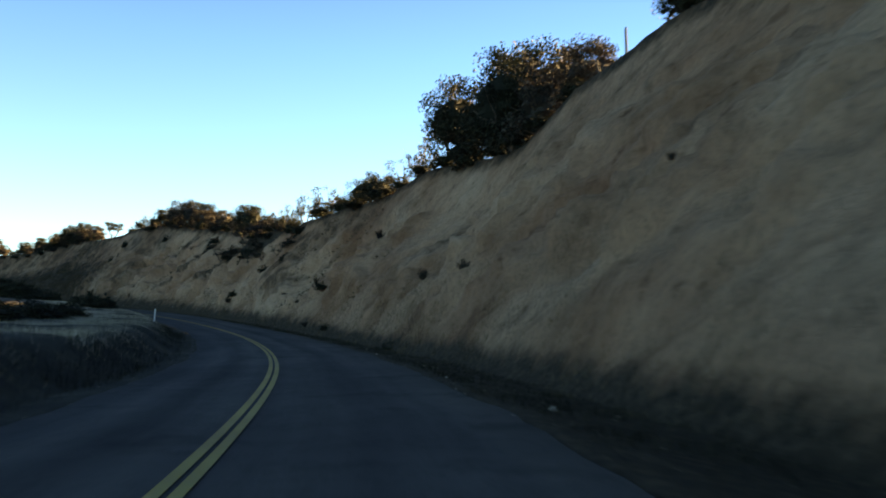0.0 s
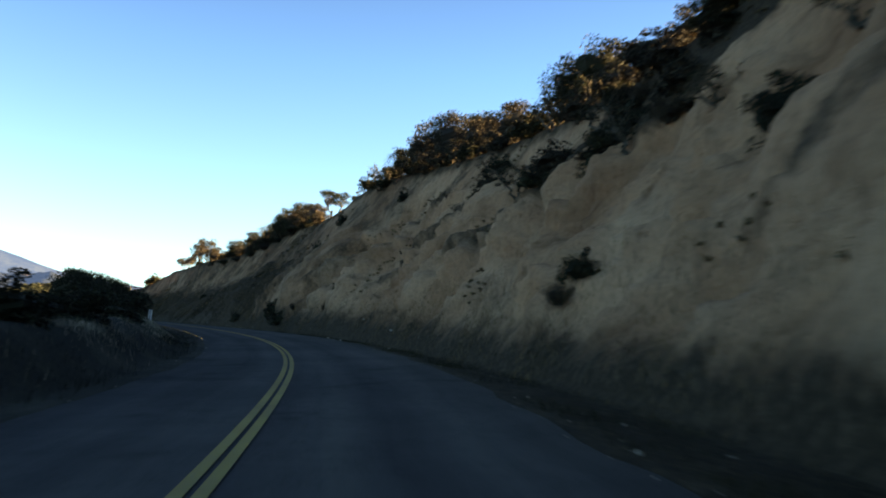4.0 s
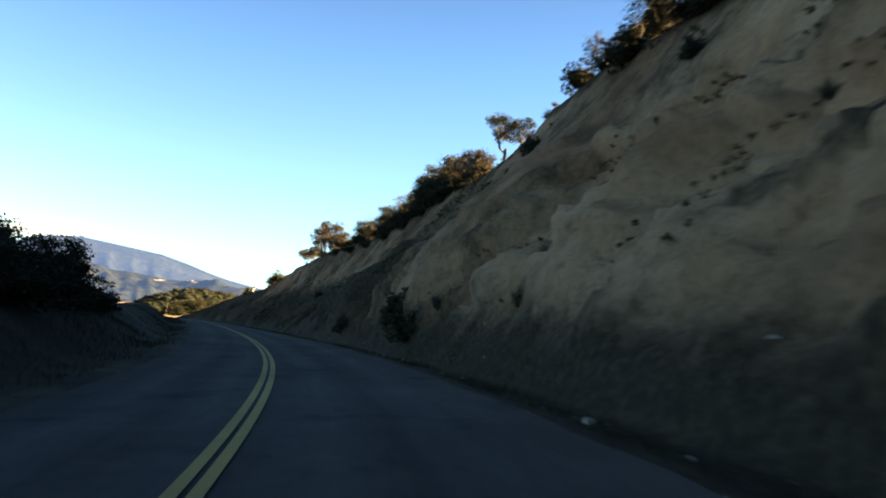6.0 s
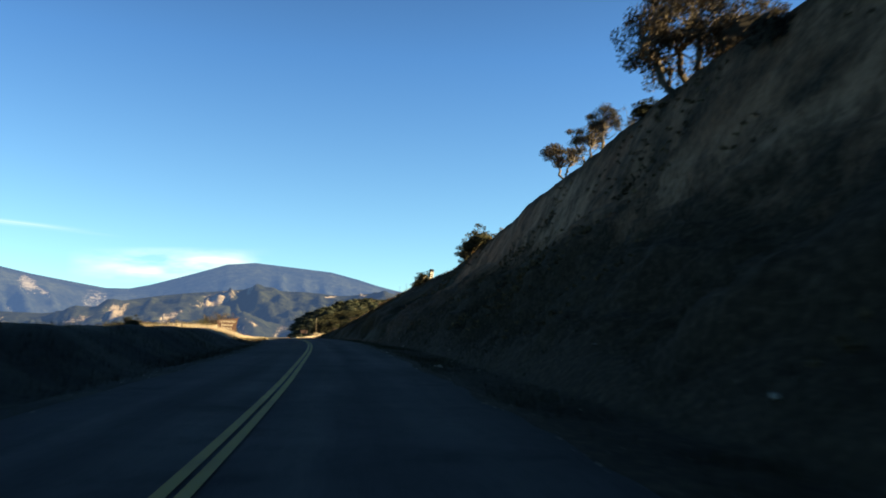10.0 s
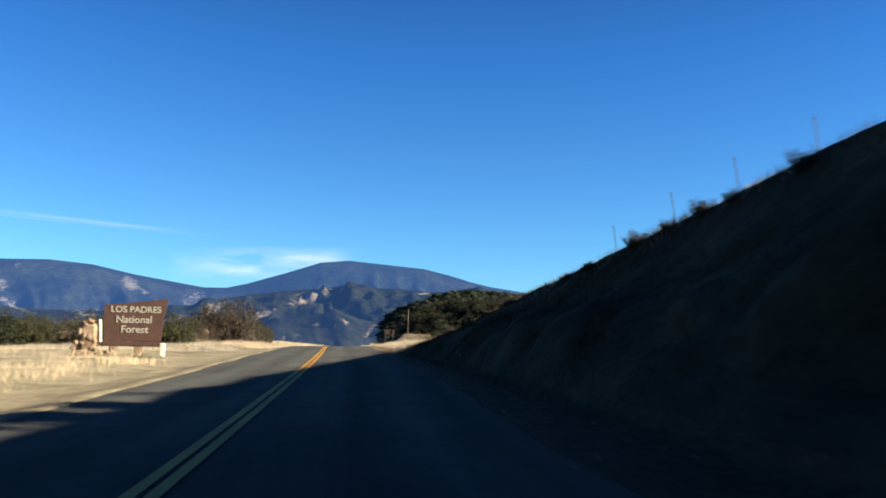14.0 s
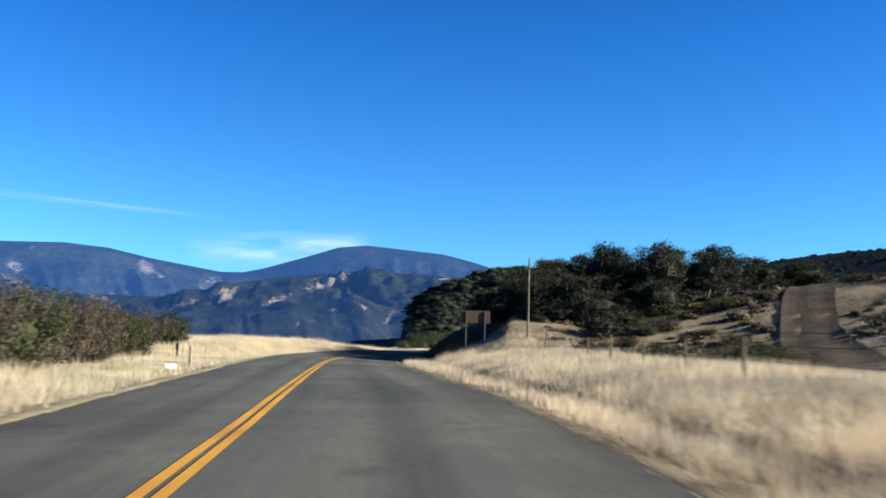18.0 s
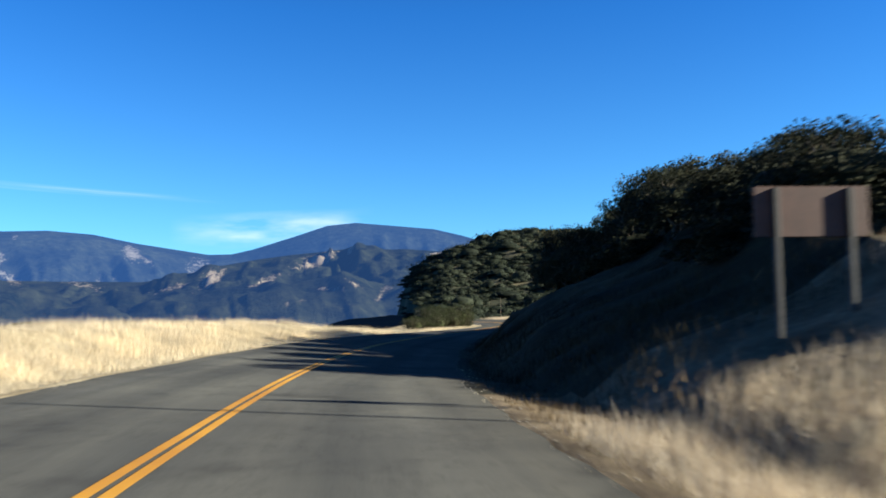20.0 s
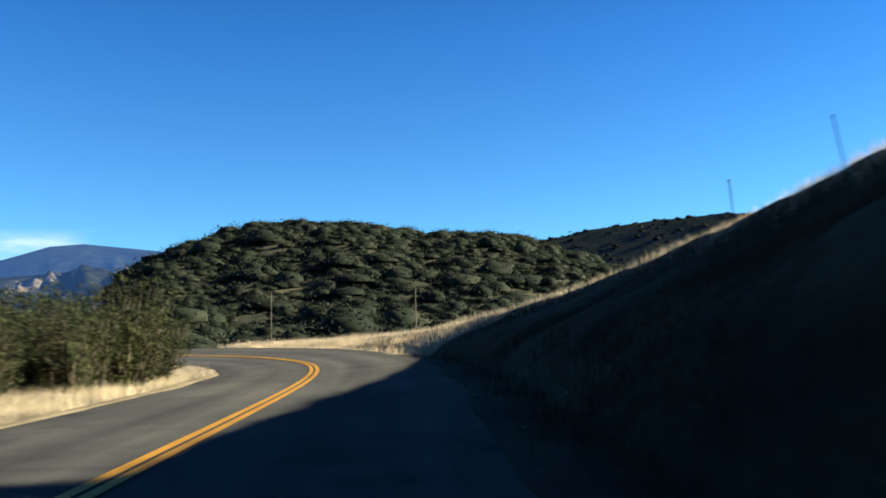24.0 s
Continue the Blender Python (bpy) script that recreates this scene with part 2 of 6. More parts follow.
FIELDSOIL = earth("weedy_field_soil", (0.085, 0.064, 0.042), (0.15, 0.116, 0.078), (0.24, 0.195, 0.138), 5.0, 0.5, 0.9, 0.1)
TRODDEN = earth("trodden_dirt", (0.16, 0.122, 0.076), (0.25, 0.197, 0.127), (0.34, 0.277, 0.187), 9.0, 0.5, 0.6, 0.04)
DIRT_TRACK = earth("dirt_track", (0.04, 0.027, 0.019), (0.062, 0.043, 0.03), (0.095, 0.067, 0.047), 5.0, 0.6, 0.9, 0.12)
BARK = earth("oak_bark", (0.05, 0.04, 0.03), (0.1, 0.08, 0.06), (0.17, 0.14, 0.11), 14.0, 3.0, 0.8, 0.03)
WOOD = earth("weathered_wood", (0.09, 0.07, 0.05), (0.15, 0.12, 0.09), (0.22, 0.18, 0.14), 20.0, 4.0, 0.4, 0.01, stretch=(1, 1, 0.15))
STONE = earth("field_stone", (0.16, 0.1, 0.065), (0.27, 0.18, 0.12), (0.38, 0.275, 0.19), 9.0, 2.0, 0.6, 0.04)
RUBBLE = earth("pale_rubble", (0.2, 0.17, 0.13), (0.3, 0.265, 0.21), (0.42, 0.38, 0.32), 12.0, 2.0, 0.5, 0.03)
OAK_LEAF = foliage("oak_leaves", (0.015, 0.018, 0.012), (0.028, 0.032, 0.021), (0.054, 0.056, 0.037), 0.75, 0.07, 0.45, (0.95, 0.95, 0.75))
RUST_LEAF = foliage("rusty_leaves", (0.027, 0.0245, 0.021), (0.05, 0.045, 0.038), (0.092, 0.08, 0.066), 0.8, 0.09, 0.45, (1.0, 0.9, 0.75))
SCRUB_LEAF = foliage("scrub_leaves", (0.024, 0.029, 0.014), (0.046, 0.051, 0.026), (0.082, 0.083, 0.045))
HILL_LEAF = foliage("chaparral_leaves", (0.0185, 0.0245, 0.019), (0.026, 0.033, 0.0255), (0.037, 0.045, 0.035), 0.8, 0.25, 0.22, (0.85, 0.95, 0.75))
# Near-black leaves: the ridge's shade and bluish haze are in the colour.
RIDGE_SHADE_LEAF = foliage("ridge_leaves", (0.0045, 0.0065, 0.006), (0.006, 0.0085, 0.0075), (0.008, 0.0105, 0.009), 0.9, 0.1, 0.05)
SAGE_LEAF = foliage("sage_leaves", (0.02, 0.027, 0.013), (0.038, 0.048, 0.024), (0.066, 0.078, 0.042), 0.75, 0.2, 0.45, (0.9, 1.0, 0.6))
BARE_TWIG = foliage("bare_twigs", (0.04, 0.032, 0.028), (0.072, 0.059, 0.052), (0.115, 0.096, 0.084), 0.9, 0.2, 0.45, (1.0, 0.93, 0.85))
FIELD_BRUSH = foliage("field_brush_leaves", (0.035, 0.032, 0.024), (0.062, 0.055, 0.042), (0.1, 0.088, 0.068), 0.9, 0.15, 0.3)
STRAW = foliage("dry_straw", (0.44, 0.38, 0.3), (0.56, 0.495, 0.405), (0.69, 0.63, 0.53), 0.7, 0.42, 0.45, (1.0, 0.95, 0.86))
TAWNY = foliage("tawny_straw", (0.33, 0.267, 0.215), (0.5, 0.427, 0.358), (0.7, 0.63, 0.55), 0.7, 0.42, 0.45, (1.0, 0.95, 0.86))
RUSSET = foliage("russet_weeds", (0.1, 0.066, 0.042), (0.17, 0.118, 0.078), (0.27, 0.2, 0.14), 0.8, 0.2)
CLING = foliage("clinging_weeds", (0.07, 0.045, 0.028), (0.13, 0.085, 0.053), (0.21, 0.14, 0.09), 0.9)
# Dry grass for shaded stretches, darkened so the colour carries the shade.
SHADE_GRASS = foliage("dull_grass", (0.016, 0.013, 0.008), (0.033, 0.027, 0.016), (0.07, 0.058, 0.036), 0.8)
# Shaded copy of the verge ground: the cliff's shade is in its colour.
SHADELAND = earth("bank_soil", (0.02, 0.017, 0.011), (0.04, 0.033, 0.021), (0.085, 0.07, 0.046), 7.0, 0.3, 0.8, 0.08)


def painted(name, colour, rough=0.6, wear=0.35, scale=3.0):
    m, ns, ls, b = material(name, rough, 0.4)
    v = coords(ns, ls)
    n = noise_node(ns, ls, v, scale, 8, 0.7)
    dirty = tuple(c * (1 - wear) for c in colour)
    ls.new(ramp(ns, ls, n, (0.35, dirty), (0.6, colour)), b.inputs["Base Color"])
    bump(ns, ls, b, n, 0.15, 0.01)
    return m


WHITE = painted("white_paint", (0.75, 0.73, 0.68))
BROWN = painted("brown_sign_paint", (0.08, 0.038, 0.028), 0.6, 0.3)
LETTER = painted("faded_letter_paint", (0.45, 0.4, 0.33), 0.7, 0.45, 6.0)
CREAM = painted("cream_letter_paint", (0.72, 0.66, 0.52), 0.6, 0.2)
STEEL = painted("weathered_steel", (0.045, 0.04, 0.038), 0.6, 0.4, 8)
DARK = painted("dark_tar_paint", (0.006, 0.006, 0.008), 1.0, 0.4)


def asphalt():
    m, ns, ls, b = material("asphalt", 0.95, 0.03)
    v = coords(ns, ls)
    big = noise_node(ns, ls, v, 0.18, 4, 0.6)
    mid = noise_node(ns, ls, coords(ns, ls, (9.0, 0.45, 1), "UV"), 1.0, 5, 0.6)
    crack = noise_node(ns, ls, coords(ns, ls, (7.0, 9.0, 1), "UV"), 0.5, 9, 0.75)
    grit = noise_node(ns, ls, v, 60.0, 3, 0.7)
    tone = ramp(ns, ls, big, (0.35, (0.06, 0.0595, 0.06)), (0.65, (0.083, 0.0815, 0.079)))
    patch = ramp(ns, ls, mid, (0.34, (0.82, 0.82, 0.83)), (0.5, (1, 1, 1)), (0.66, (1.16, 1.14, 1.1)))
    c = mix(ns, ls, 1.0, tone, patch, "MULTIPLY")
    c = mix(ns, ls, 1.0, c, ramp(ns, ls, crack, (0.49, (1, 1, 1)), (0.498, (0.72, 0.72, 0.73)), (0.502, (0.72, 0.72, 0.73)), (0.51, (1, 1, 1))), "MULTIPLY")
    stain = noise_node(ns, ls, coords(ns, ls, (1.0, 1.0, 1.0)), 0.42, 6, 0.62)
    c = mix(ns, ls, 1.0, c, ramp(ns, ls, stain, (0.33, (0.68, 0.68, 0.7)), (0.42, (1, 1, 1)), (0.6, (1, 1, 1)), (0.68, (1.14, 1.13, 1.1))), "MULTIPLY")
    speck = ramp(ns, ls, grit, (0.3, (0.75, 0.75, 0.75)), (0.7, (1.3, 1.3, 1.3)))
    c = mix(ns, ls, 0.7, c, speck, "MULTIPLY")
    uv = ns.new("ShaderNodeUVMap")
    sep = ns.new("ShaderNodeSeparateXYZ")
    ls.new(uv.outputs[0], sep.inputs[0])
    track = ramp(ns, ls, sep.outputs[0], (0.0, (0.9, 0.88, 0.85)), (0.1, (1.0, 1.0, 1.0)), (0.17, (1.22, 1.2, 1.15)), (0.27, (0.88, 0.88, 0.88)), (0.37, (1.22, 1.2, 1.15)),
                 (0.47, (0.95, 0.95, 0.95)), (0.6, (1.26, 1.23, 1.17)), (0.7, (0.86, 0.86, 0.86)), (0.82, (1.26, 1.23, 1.17)), (1.0, (1.05, 1.0, 0.92)))
    ls.new(mix(ns, ls, 1.0, c, track, "MULTIPLY"), b.inputs["Base Color"])
    bump(ns, ls, b, grit, 0.3, 0.01)
    return m


def road_paint():
    m, ns, ls, b = material("yellow_road_paint", 0.7, 0.3)
    v = coords(ns, ls)
    wear = noise_node(ns, ls, v, 9.0, 8, 0.75)
    big = noise_node(ns, ls, v, 0.4, 4, 0.6)
    c = ramp(ns, ls, big, (0.35, (0.36, 0.155, 0.012)), (0.65, (0.5, 0.245, 0.02)))
    ls.new(mix(ns, ls, ramp(ns, ls, wear, (0.3, (0.75, 0.75, 0.75)), (0.42, (0, 0, 0))), c, (0.1, 0.09, 0.07)), b.inputs["Base Color"])
    return m


ASPHALT, YELLOW = asphalt(), road_paint()


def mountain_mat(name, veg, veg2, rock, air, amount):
    """Brush-covered mountain; bare rock where the "bare" attribute says; blue emission stands in for haze in the air
    before it.
    """
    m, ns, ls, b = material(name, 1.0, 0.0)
    v = coords(ns, ls)
    n1 = noise_node(ns, ls, v, 0.03, 10, 0.7)
    n2 = noise_node(ns, ls, v, 0.0045, 7, 0.6)
    c = ramp(ns, ls, n1, (0.34, veg), (0.54, veg2), (0.75, tuple(1.7 * q for q in veg2)))
    c = mix(ns, ls, 1.0, c, ramp(ns, ls, n2, (0.36, (0.6, 0.62, 0.66)), (0.5, (1, 1, 1)), (0.64, (1.5, 1.45, 1.25))), "MULTIPLY")
    bare = ns.new("ShaderNodeAttribute")
    bare.attribute_name = "bare"
    rills = noise_node(ns, ls, coords(ns, ls, (1.3, 0.7, 0.22)), 0.05, 9, 0.76)
    torn = ns.new("ShaderNodeMath")
    torn.operation = "MULTIPLY_ADD"
    torn.inputs[1].default_value = 2.4
    ls.new(rills, torn.inputs[0])
    ls.new(bare.outputs["Fac"], torn.inputs[2])
    edge = ns.new("ShaderNodeMapRange")
    edge.interpolation_type = "SMOOTHSTEP"
    edge.inputs[1].default_value, edge.inputs[2].default_value = 1.58, 2.0
    ls.new(torn.outputs[0], edge.inputs[0])
    stone = mix(ns, ls, 1.0, rock, ramp(ns, ls, n1, (0.3, (0.55, 0.53, 0.52)), (0.7, (1.25, 1.22, 1.18))), "MULTIPLY")
    ls.new(mix(ns, ls, edge.outputs[0], c, stone), b.inputs["Base Color"])
    bump(ns, ls, b, n1, 0.6, 18.0)
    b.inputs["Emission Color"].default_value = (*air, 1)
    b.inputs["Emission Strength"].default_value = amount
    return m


# Dark greens hold the brush's own shade; blue emission stands in for haze.
HAZE_GLOW = (0.1, 0.3, 1.0)
MOUNTAIN = mountain_mat("far_mountain", (0.006, 0.009, 0.009), (0.014, 0.017, 0.014), (0.13, 0.12, 0.112), HAZE_GLOW, 0.098)
FOOTHILL = mountain_mat("foothills", (0.005, 0.007, 0.005), (0.015, 0.017, 0.011), (0.22, 0.18, 0.145), HAZE_GLOW, 0.05)
# The ridge's unlit side is put into these near-black greens.
GROUND = mountain_mat("valley_land", (0.004, 0.006, 0.0035), (0.009, 0.011, 0.006), (0.28, 0.23, 0.16), HAZE_GLOW, 0.006)
# ---- the road's line: 21 m from node to node; degrees ----
STEP = 21.0
HEAD = [-60, -56, -51, -46.2, -41.9, -36.7, -31.8, -27.5, -23.9, -17.6, -11.8, -8.2, -6.6, -6.0, -4.7, -4.3, -2.0, -0.1, 0.6, 1.3, 1.7, 1.3,
        0.8, 0.7, -2.7, -7.6, -12.4, -16.1, -16.5, 8, 62, 92, 96]
SLOPE = [1, 1, 1.1, 1.15, 1.37, 1.68, 2.11, 2.33, 2.35, 2.17, 1.76, 1.53, 1.43, 1.41, 1.38, 1.36, 1.26, 1.04, 0.78, 0.62, 0.56, 0.09,
         -0.65, -1.26, -1.46, -1.02, -0.58, 0.08, 0.5, 0.3, -0.5, -2, -3]
BANK = [3.6, 3.6, 3.6, 3.6, 4.2, 4.3, 4.0, 4.5, 5.6, 6.0, 5.1, 3.6, 2.2, 1.1, 0.6, 0.8, 0.9, 0.9, 0.6, 0.0, -0.1, 0.8, 0.4, -0.9, -2.5,
        -3.6, -3.6, -1.5, 1.5, 5, 5, 4, 3]
S0, DS = -63.0, 0.5


def spline(values, s):
    """Catmull-Rom through the nodes."""
    v = np.array(values, float)
    x = np.clip((np.asarray(s, float) - S0) / STEP, 0, len(v) - 1.001)
    i = np.floor(x).astype(int)
    f = x - i
    a, b, c, d = v[np.maximum(i - 1, 0)], v[i], v[i + 1], v[np.minimum(i + 2, len(v) - 1)]
    return b + 0.5 * f * (c - a + f * (2 * a - 5 * b + 4 * c - d + f * (3 * (b - c) + d - a)))


LINE_S = np.arange(S0, S0 + STEP * (len(HEAD) - 1), DS)
LINE_H = np.radians(spline(HEAD, LINE_S))
LINE_G = np.radians(spline(SLOPE, LINE_S))
LINE_X = np.cumsum(-np.sin(LINE_H)) * DS
LINE_Y = np.cumsum(np.cos(LINE_H)) * DS
LINE_Z = np.cumsum(np.tan(LINE_G)) * DS
ZERO = int(round(-S0 / DS))
LINE_X, LINE_Y, LINE_Z = LINE_X - LINE_X[ZERO], LINE_Y - LINE_Y[ZERO], LINE_Z - LINE_Z[ZERO]


def lerp(s, *pairs):
    """Piecewise linear: pairs of station and value."""
    return np.interp(s, pairs[0::2], pairs[1::2])


def at(s, u, h=0.0):
    """World places of stations s, offsets u to the right, heights h over the lane's line."""
    s, u, h = np.broadcast_arrays(np.asarray(s, float), np.asarray(u, float), np.asarray(h, float))
    x, y, z, a = (np.interp(s, LINE_S, v) for v in (LINE_X, LINE_Y, LINE_Z, LINE_H))
    return np.stack([x + np.cos(a) * u, y + np.sin(a) * u, z + h], -1)


# ---- the lie of the land along the road ----
def centre(s):
    """Offset of the yellow line from the lane's line."""
    return lerp(s, 0, -1.3, 60, -1.1, 150, -0.98, 230, -1.35, 260, -1.6, 390, -1.5, 430, -2.0, 470, -2.8, 492, -2.8, 515, -2.1, 535, -1.6, 620, -1.6)


def bank_at(s):
    return np.tan(np.radians(spline(BANK, s)))


def left_edge(s):
    return centre(s) - lerp(s, 400, 3.1, 440, 4.0, 475, 4.2, 505, 3.1) + 0.12 * vnoise(np.asarray(s) * 0.35, 3.3) + 0.05 * vnoise(np.asarray(s) * 1.7, 8.3)


def right_edge(s):
    return centre(s) + lerp(s, 0, 3.7, 345, 3.7, 363, 3.95, 378, 4.1, 393, 4.35, 410, 3.8, 437, 4.0, 447, 4.6, 461, 4.9, 480, 4.6, 500, 3.8, 515, 3.5, 620, 3.5) + 0.14 * vnoise(np.asarray(s) * 0.4, 5.1) + 0.06 * vnoise(np.asarray(s) * 1.9, 1.3)


def toe(s):
    return lerp(s, -60, 5.4, 100, 5.3, 140, 4.5, 175, 4.1, 215, 4.6, 250, 4.8, 300, 4.2, 345, 4.0, 365, 4.2, 430, 4.0, 455, 2.8, 480, 2.5, 500, 2.3, 520, 3.0, 560, 3.4)


def crest_h(s):
    return lerp(s, -60, 18.2, 4, 17.5, 36, 16.5, 44, 15.4, 52, 13.6, 68, 14.5, 76, 13.1, 92, 11.8, 100, 11.2, 116, 11.8, 132, 13.3, 148, 14.7, 164, 16.1, 172, 15.2, 176, 14.7, 180, 14.4,
                188, 14.3, 196, 14.3, 204, 13.9, 220, 12.0, 236, 11.2, 246, 10.9, 260, 10.6, 268, 10.6, 276, 9.8, 284, 8.5, 292, 7.25, 308, 6.35, 324, 4.8, 340, 3.2, 348, 2.4, 358, 1.1, 368, 0.4, 400, 0.55,
                427, 0.85, 432, 2.0, 436, 2.9, 441, 3.3, 446, 4.2, 460, 6.2, 475, 6.8, 500, 6.8, 505, 6.5, 509, 5.95, 513, 5.35, 517, 4.9, 520, 4.45, 528, 3.15, 536, 2.0, 544, 0.9, 552, 0.4, 620, 0.4)


def crest_w(s):
    """Width of the cut from its toe to its crest."""
    return lerp(s, -60, 18, 12, 17.9, 28, 17, 44, 15.2, 60, 15.4, 76, 13.6, 92, 10.8, 108, 10.9, 124, 12.3, 140, 13.6, 156, 14.5, 172, 14.4, 188, 16.1, 204, 16.5, 220, 15.1,
                236, 12.8, 252, 13.0, 276, 13.9, 300, 12.2, 324, 10.4, 348, 8.5, 368, 7.2, 430, 8.5, 450, 12.0, 475, 14.5, 496, 13.4, 512, 11.0, 528, 8.4, 544, 5.8, 556, 4.6, 620, 6.0) - toe(s)


def scarp(s):
    """0: an even cut; 1: a talus slope under a steep scarp."""
    return smooth(188, 222, s) * (1 - smooth(275, 300, s))


def rise(s):
    """Slope of the land behind the crest."""
    return lerp(s, 0, 0.12, 300, 0.1, 345, 0.1, 360, 0.0, 440, 0.0, 470, 0.03, 530, 0.0, 560, 0.0)


def right_h(s, u):
    """Height of the land to the right of the road."""
    base = bank_at(s) * right_edge(s)
    t, w, top = toe(s), crest_w(s), crest_h(s)
    x = np.clip((u - t) / w, 0, 1)
    even = x + 0.05 * np.sin(x * math.pi * 2)
    tal = np.where(x < 0.78, x / 0.78 * 0.6, 0.6 + (x - 0.78) / 0.22 * 0.4)
    f = even * (1 - scarp(s)) + tal * scarp(s)
    h = base - 0.12 * smooth(right_edge(s), t, u) * (1 - smooth(0, 0.15, x)) + (top - base) * f
    beyond = np.clip(u - t - w, 0, None)
    b = np.minimum(beyond, lerp(s, 340, 28, 360, 12, 445, 12, 470, 28))
    return h + rise(s) * b + b ** 2 * lerp(s, 300, -0.0012, 345, 0.002, 365, 0, 435, 0, 470, -0.0012) + 4.4 * smooth(14, 42, u) * lerp(s, 350, 0, 378, 0.85, 395, 1, 440, 1, 464, 0) - 0.4 * smooth(11, 16, u) * lerp(s, 360, 0, 375, 1, 435, 1, 450, 0) + (beyond - b) * lerp(s, 340, 0.12, 362, 0.015, 440, 0.0, 460, -0.03, 620, -0.03)


def left_h(s, u):
    """Height of the land to the left of the road; d is the way out from the pavement."""
    d = left_edge(s) - u
    base = bank_at(s) * left_edge(s)
    bank = lerp(s, -60, 0.9, 60, 0.9, 120, 1.0, 160, 1.0, 180, 1.05, 205, 1.25, 262, 1.1, 280, 0.75, 303, 0.5, 322, 0.0, 620, 0.0)
    h = base - 0.15 * smooth(0.2, 1.2, d) + (bank + 0.1) * smooth(lerp(s, 120, 0.7, 150, 1.3), lerp(s, 110, 2.9, 150, 4.4, 280, 4.4, 300, 6.5), d)
    h = h + lerp(s, 425, 0, 445, 1.0, 480, 1.0, 497, 0.35, 508, 0) * smooth(1.8, 6.5, d)
    lip = lerp(s, -60, 25, 150, 25, 180, 4.8, 270, 4.8, 290, 12, 312, 24, 340, 20, 380, 15, 420, 9.5, 520, 8.5, 560, 8, 620, 7)
    fall = np.clip(d - lip, 0, None)
    return h - np.minimum(fall * 0.5, 0.02 * fall ** 2 + 0.05 * fall)


def ground_h(s, u):
    s, u = np.asarray(s, float), np.asarray(u, float)
    r, l, m = right_h(s, u), left_h(s, u), bank_at(s) * u
    return np.where(u > right_edge(s), r, np.where(u < left_edge(s), l, m))


# ---- road ----
road_s = np.arange(-60.0, 560.0, 1.0)
cols = np.linspace(0, 1, 13)
le, re = left_edge(road_s), right_edge(road_s)
road_u = le[:, None] + (re - le)[:, None] * cols[None, :]
road_p = at(road_s[:, None], road_u, bank_at(road_s)[:, None] * road_u)
road = sheet("road", road_p, ASPHALT)
tagged(road, "worn two-lane asphalt road with faint wheel tracks", "road", kind="structure")
layer = road.data.uv_layers.new(name="UVMap")
loop_v = np.zeros(len(road.data.loops), np.int32)
road.data.loops.foreach_get("vertex_index", loop_v)
layer.data.foreach_set("uv", np.stack([cols[loop_v % 13], (loop_v // 13) / 10.0], 1).astype(np.float32).ravel())
for side in (-1, 1):
    cu = centre(road_s) + side * 0.09
    strip = np.stack([cu - 0.06, cu + 0.06], 1)
    line = sheet("road_line", at(road_s[:, None], strip, bank_at(road_s)[:, None] * strip + 0.012), YELLOW)
    tagged(line, "yellow painted centre line, slightly worn, on asphalt", "road marking", "centre lines", "structure")

# ---- the cut slope and the land to the right ----
CUT_DS = 0.5
cut_s = np.arange(-60.0, 558.0, CUT_DS)
frac = np.concatenate([np.linspace(0, 1, 70), 1 + np.concatenate([[0.04, 0.1, 0.18, 0.3], np.linspace(0.5, 5.0, 22)])])
S = cut_s[:, None]
edge_in = right_edge(S) - 0.25
toe_u, wid = toe(S), crest_w(S)
U = np.where(frac[None, :] < 0.12, edge_in + (toe_u - edge_in) * frac[None, :] / 0.12, toe_u + wid * (frac[None, :] - 0.12) / 0.88)
U = np.where(frac[None, :] > 1, toe_u + wid + np.minimum(wid * 0.6 + 4, 14) * (frac[None, :] - 1), U)
Hh = right_h(S, U)
on = smooth(0.14, 0.3, frac)[None, :] * (1 - 0.9 * smooth(lerp(S, 150, 0.7, 165, 0.4, 205, 0.4, 225, 0.6), 0.95, frac[None, :]) - 0.08 * smooth(1.0, 1.3, frac)[None, :]) * smooth(0.5, 5.0, crest_h(S))
SS = S + 0 * U
gully = 1 - np.abs(fractal(SS * 0.16 + 0.05 * Hh, Hh * 0.05, 0.0, 4))
rough_rock = fractal(SS * 0.11, Hh * 0.2, 4.0, 5, 0.55)
strata = vnoise(SS * 0.03 + 2, Hh * 0.9 + 0.45 * SS, 2.0) * 0.5 + vnoise(SS * 0.12, Hh * 1.9 + 0.9 * SS, 7.0) * 0.3
soft = lerp(S, 290, 1.0, 330, 0.45, 620, 0.45)
rills = 1 - np.abs(fractal(SS * 0.55 + 0.35 * Hh, Hh * 0.16, 11.0, 3))
BED, ALONG = Hh + 0.55 * SS, SS - 0.55 * Hh  # the beds climb back along the road
ledges = 1 - np.abs(fractal(BED * 0.3, ALONG * 0.045, 51.0, 4, 0.55)) * 1.5
lumps = np.maximum(0, fractal(SS * 0.5, Hh * 0.6 + 0.1 * SS, 21.0, 4, 0.55))
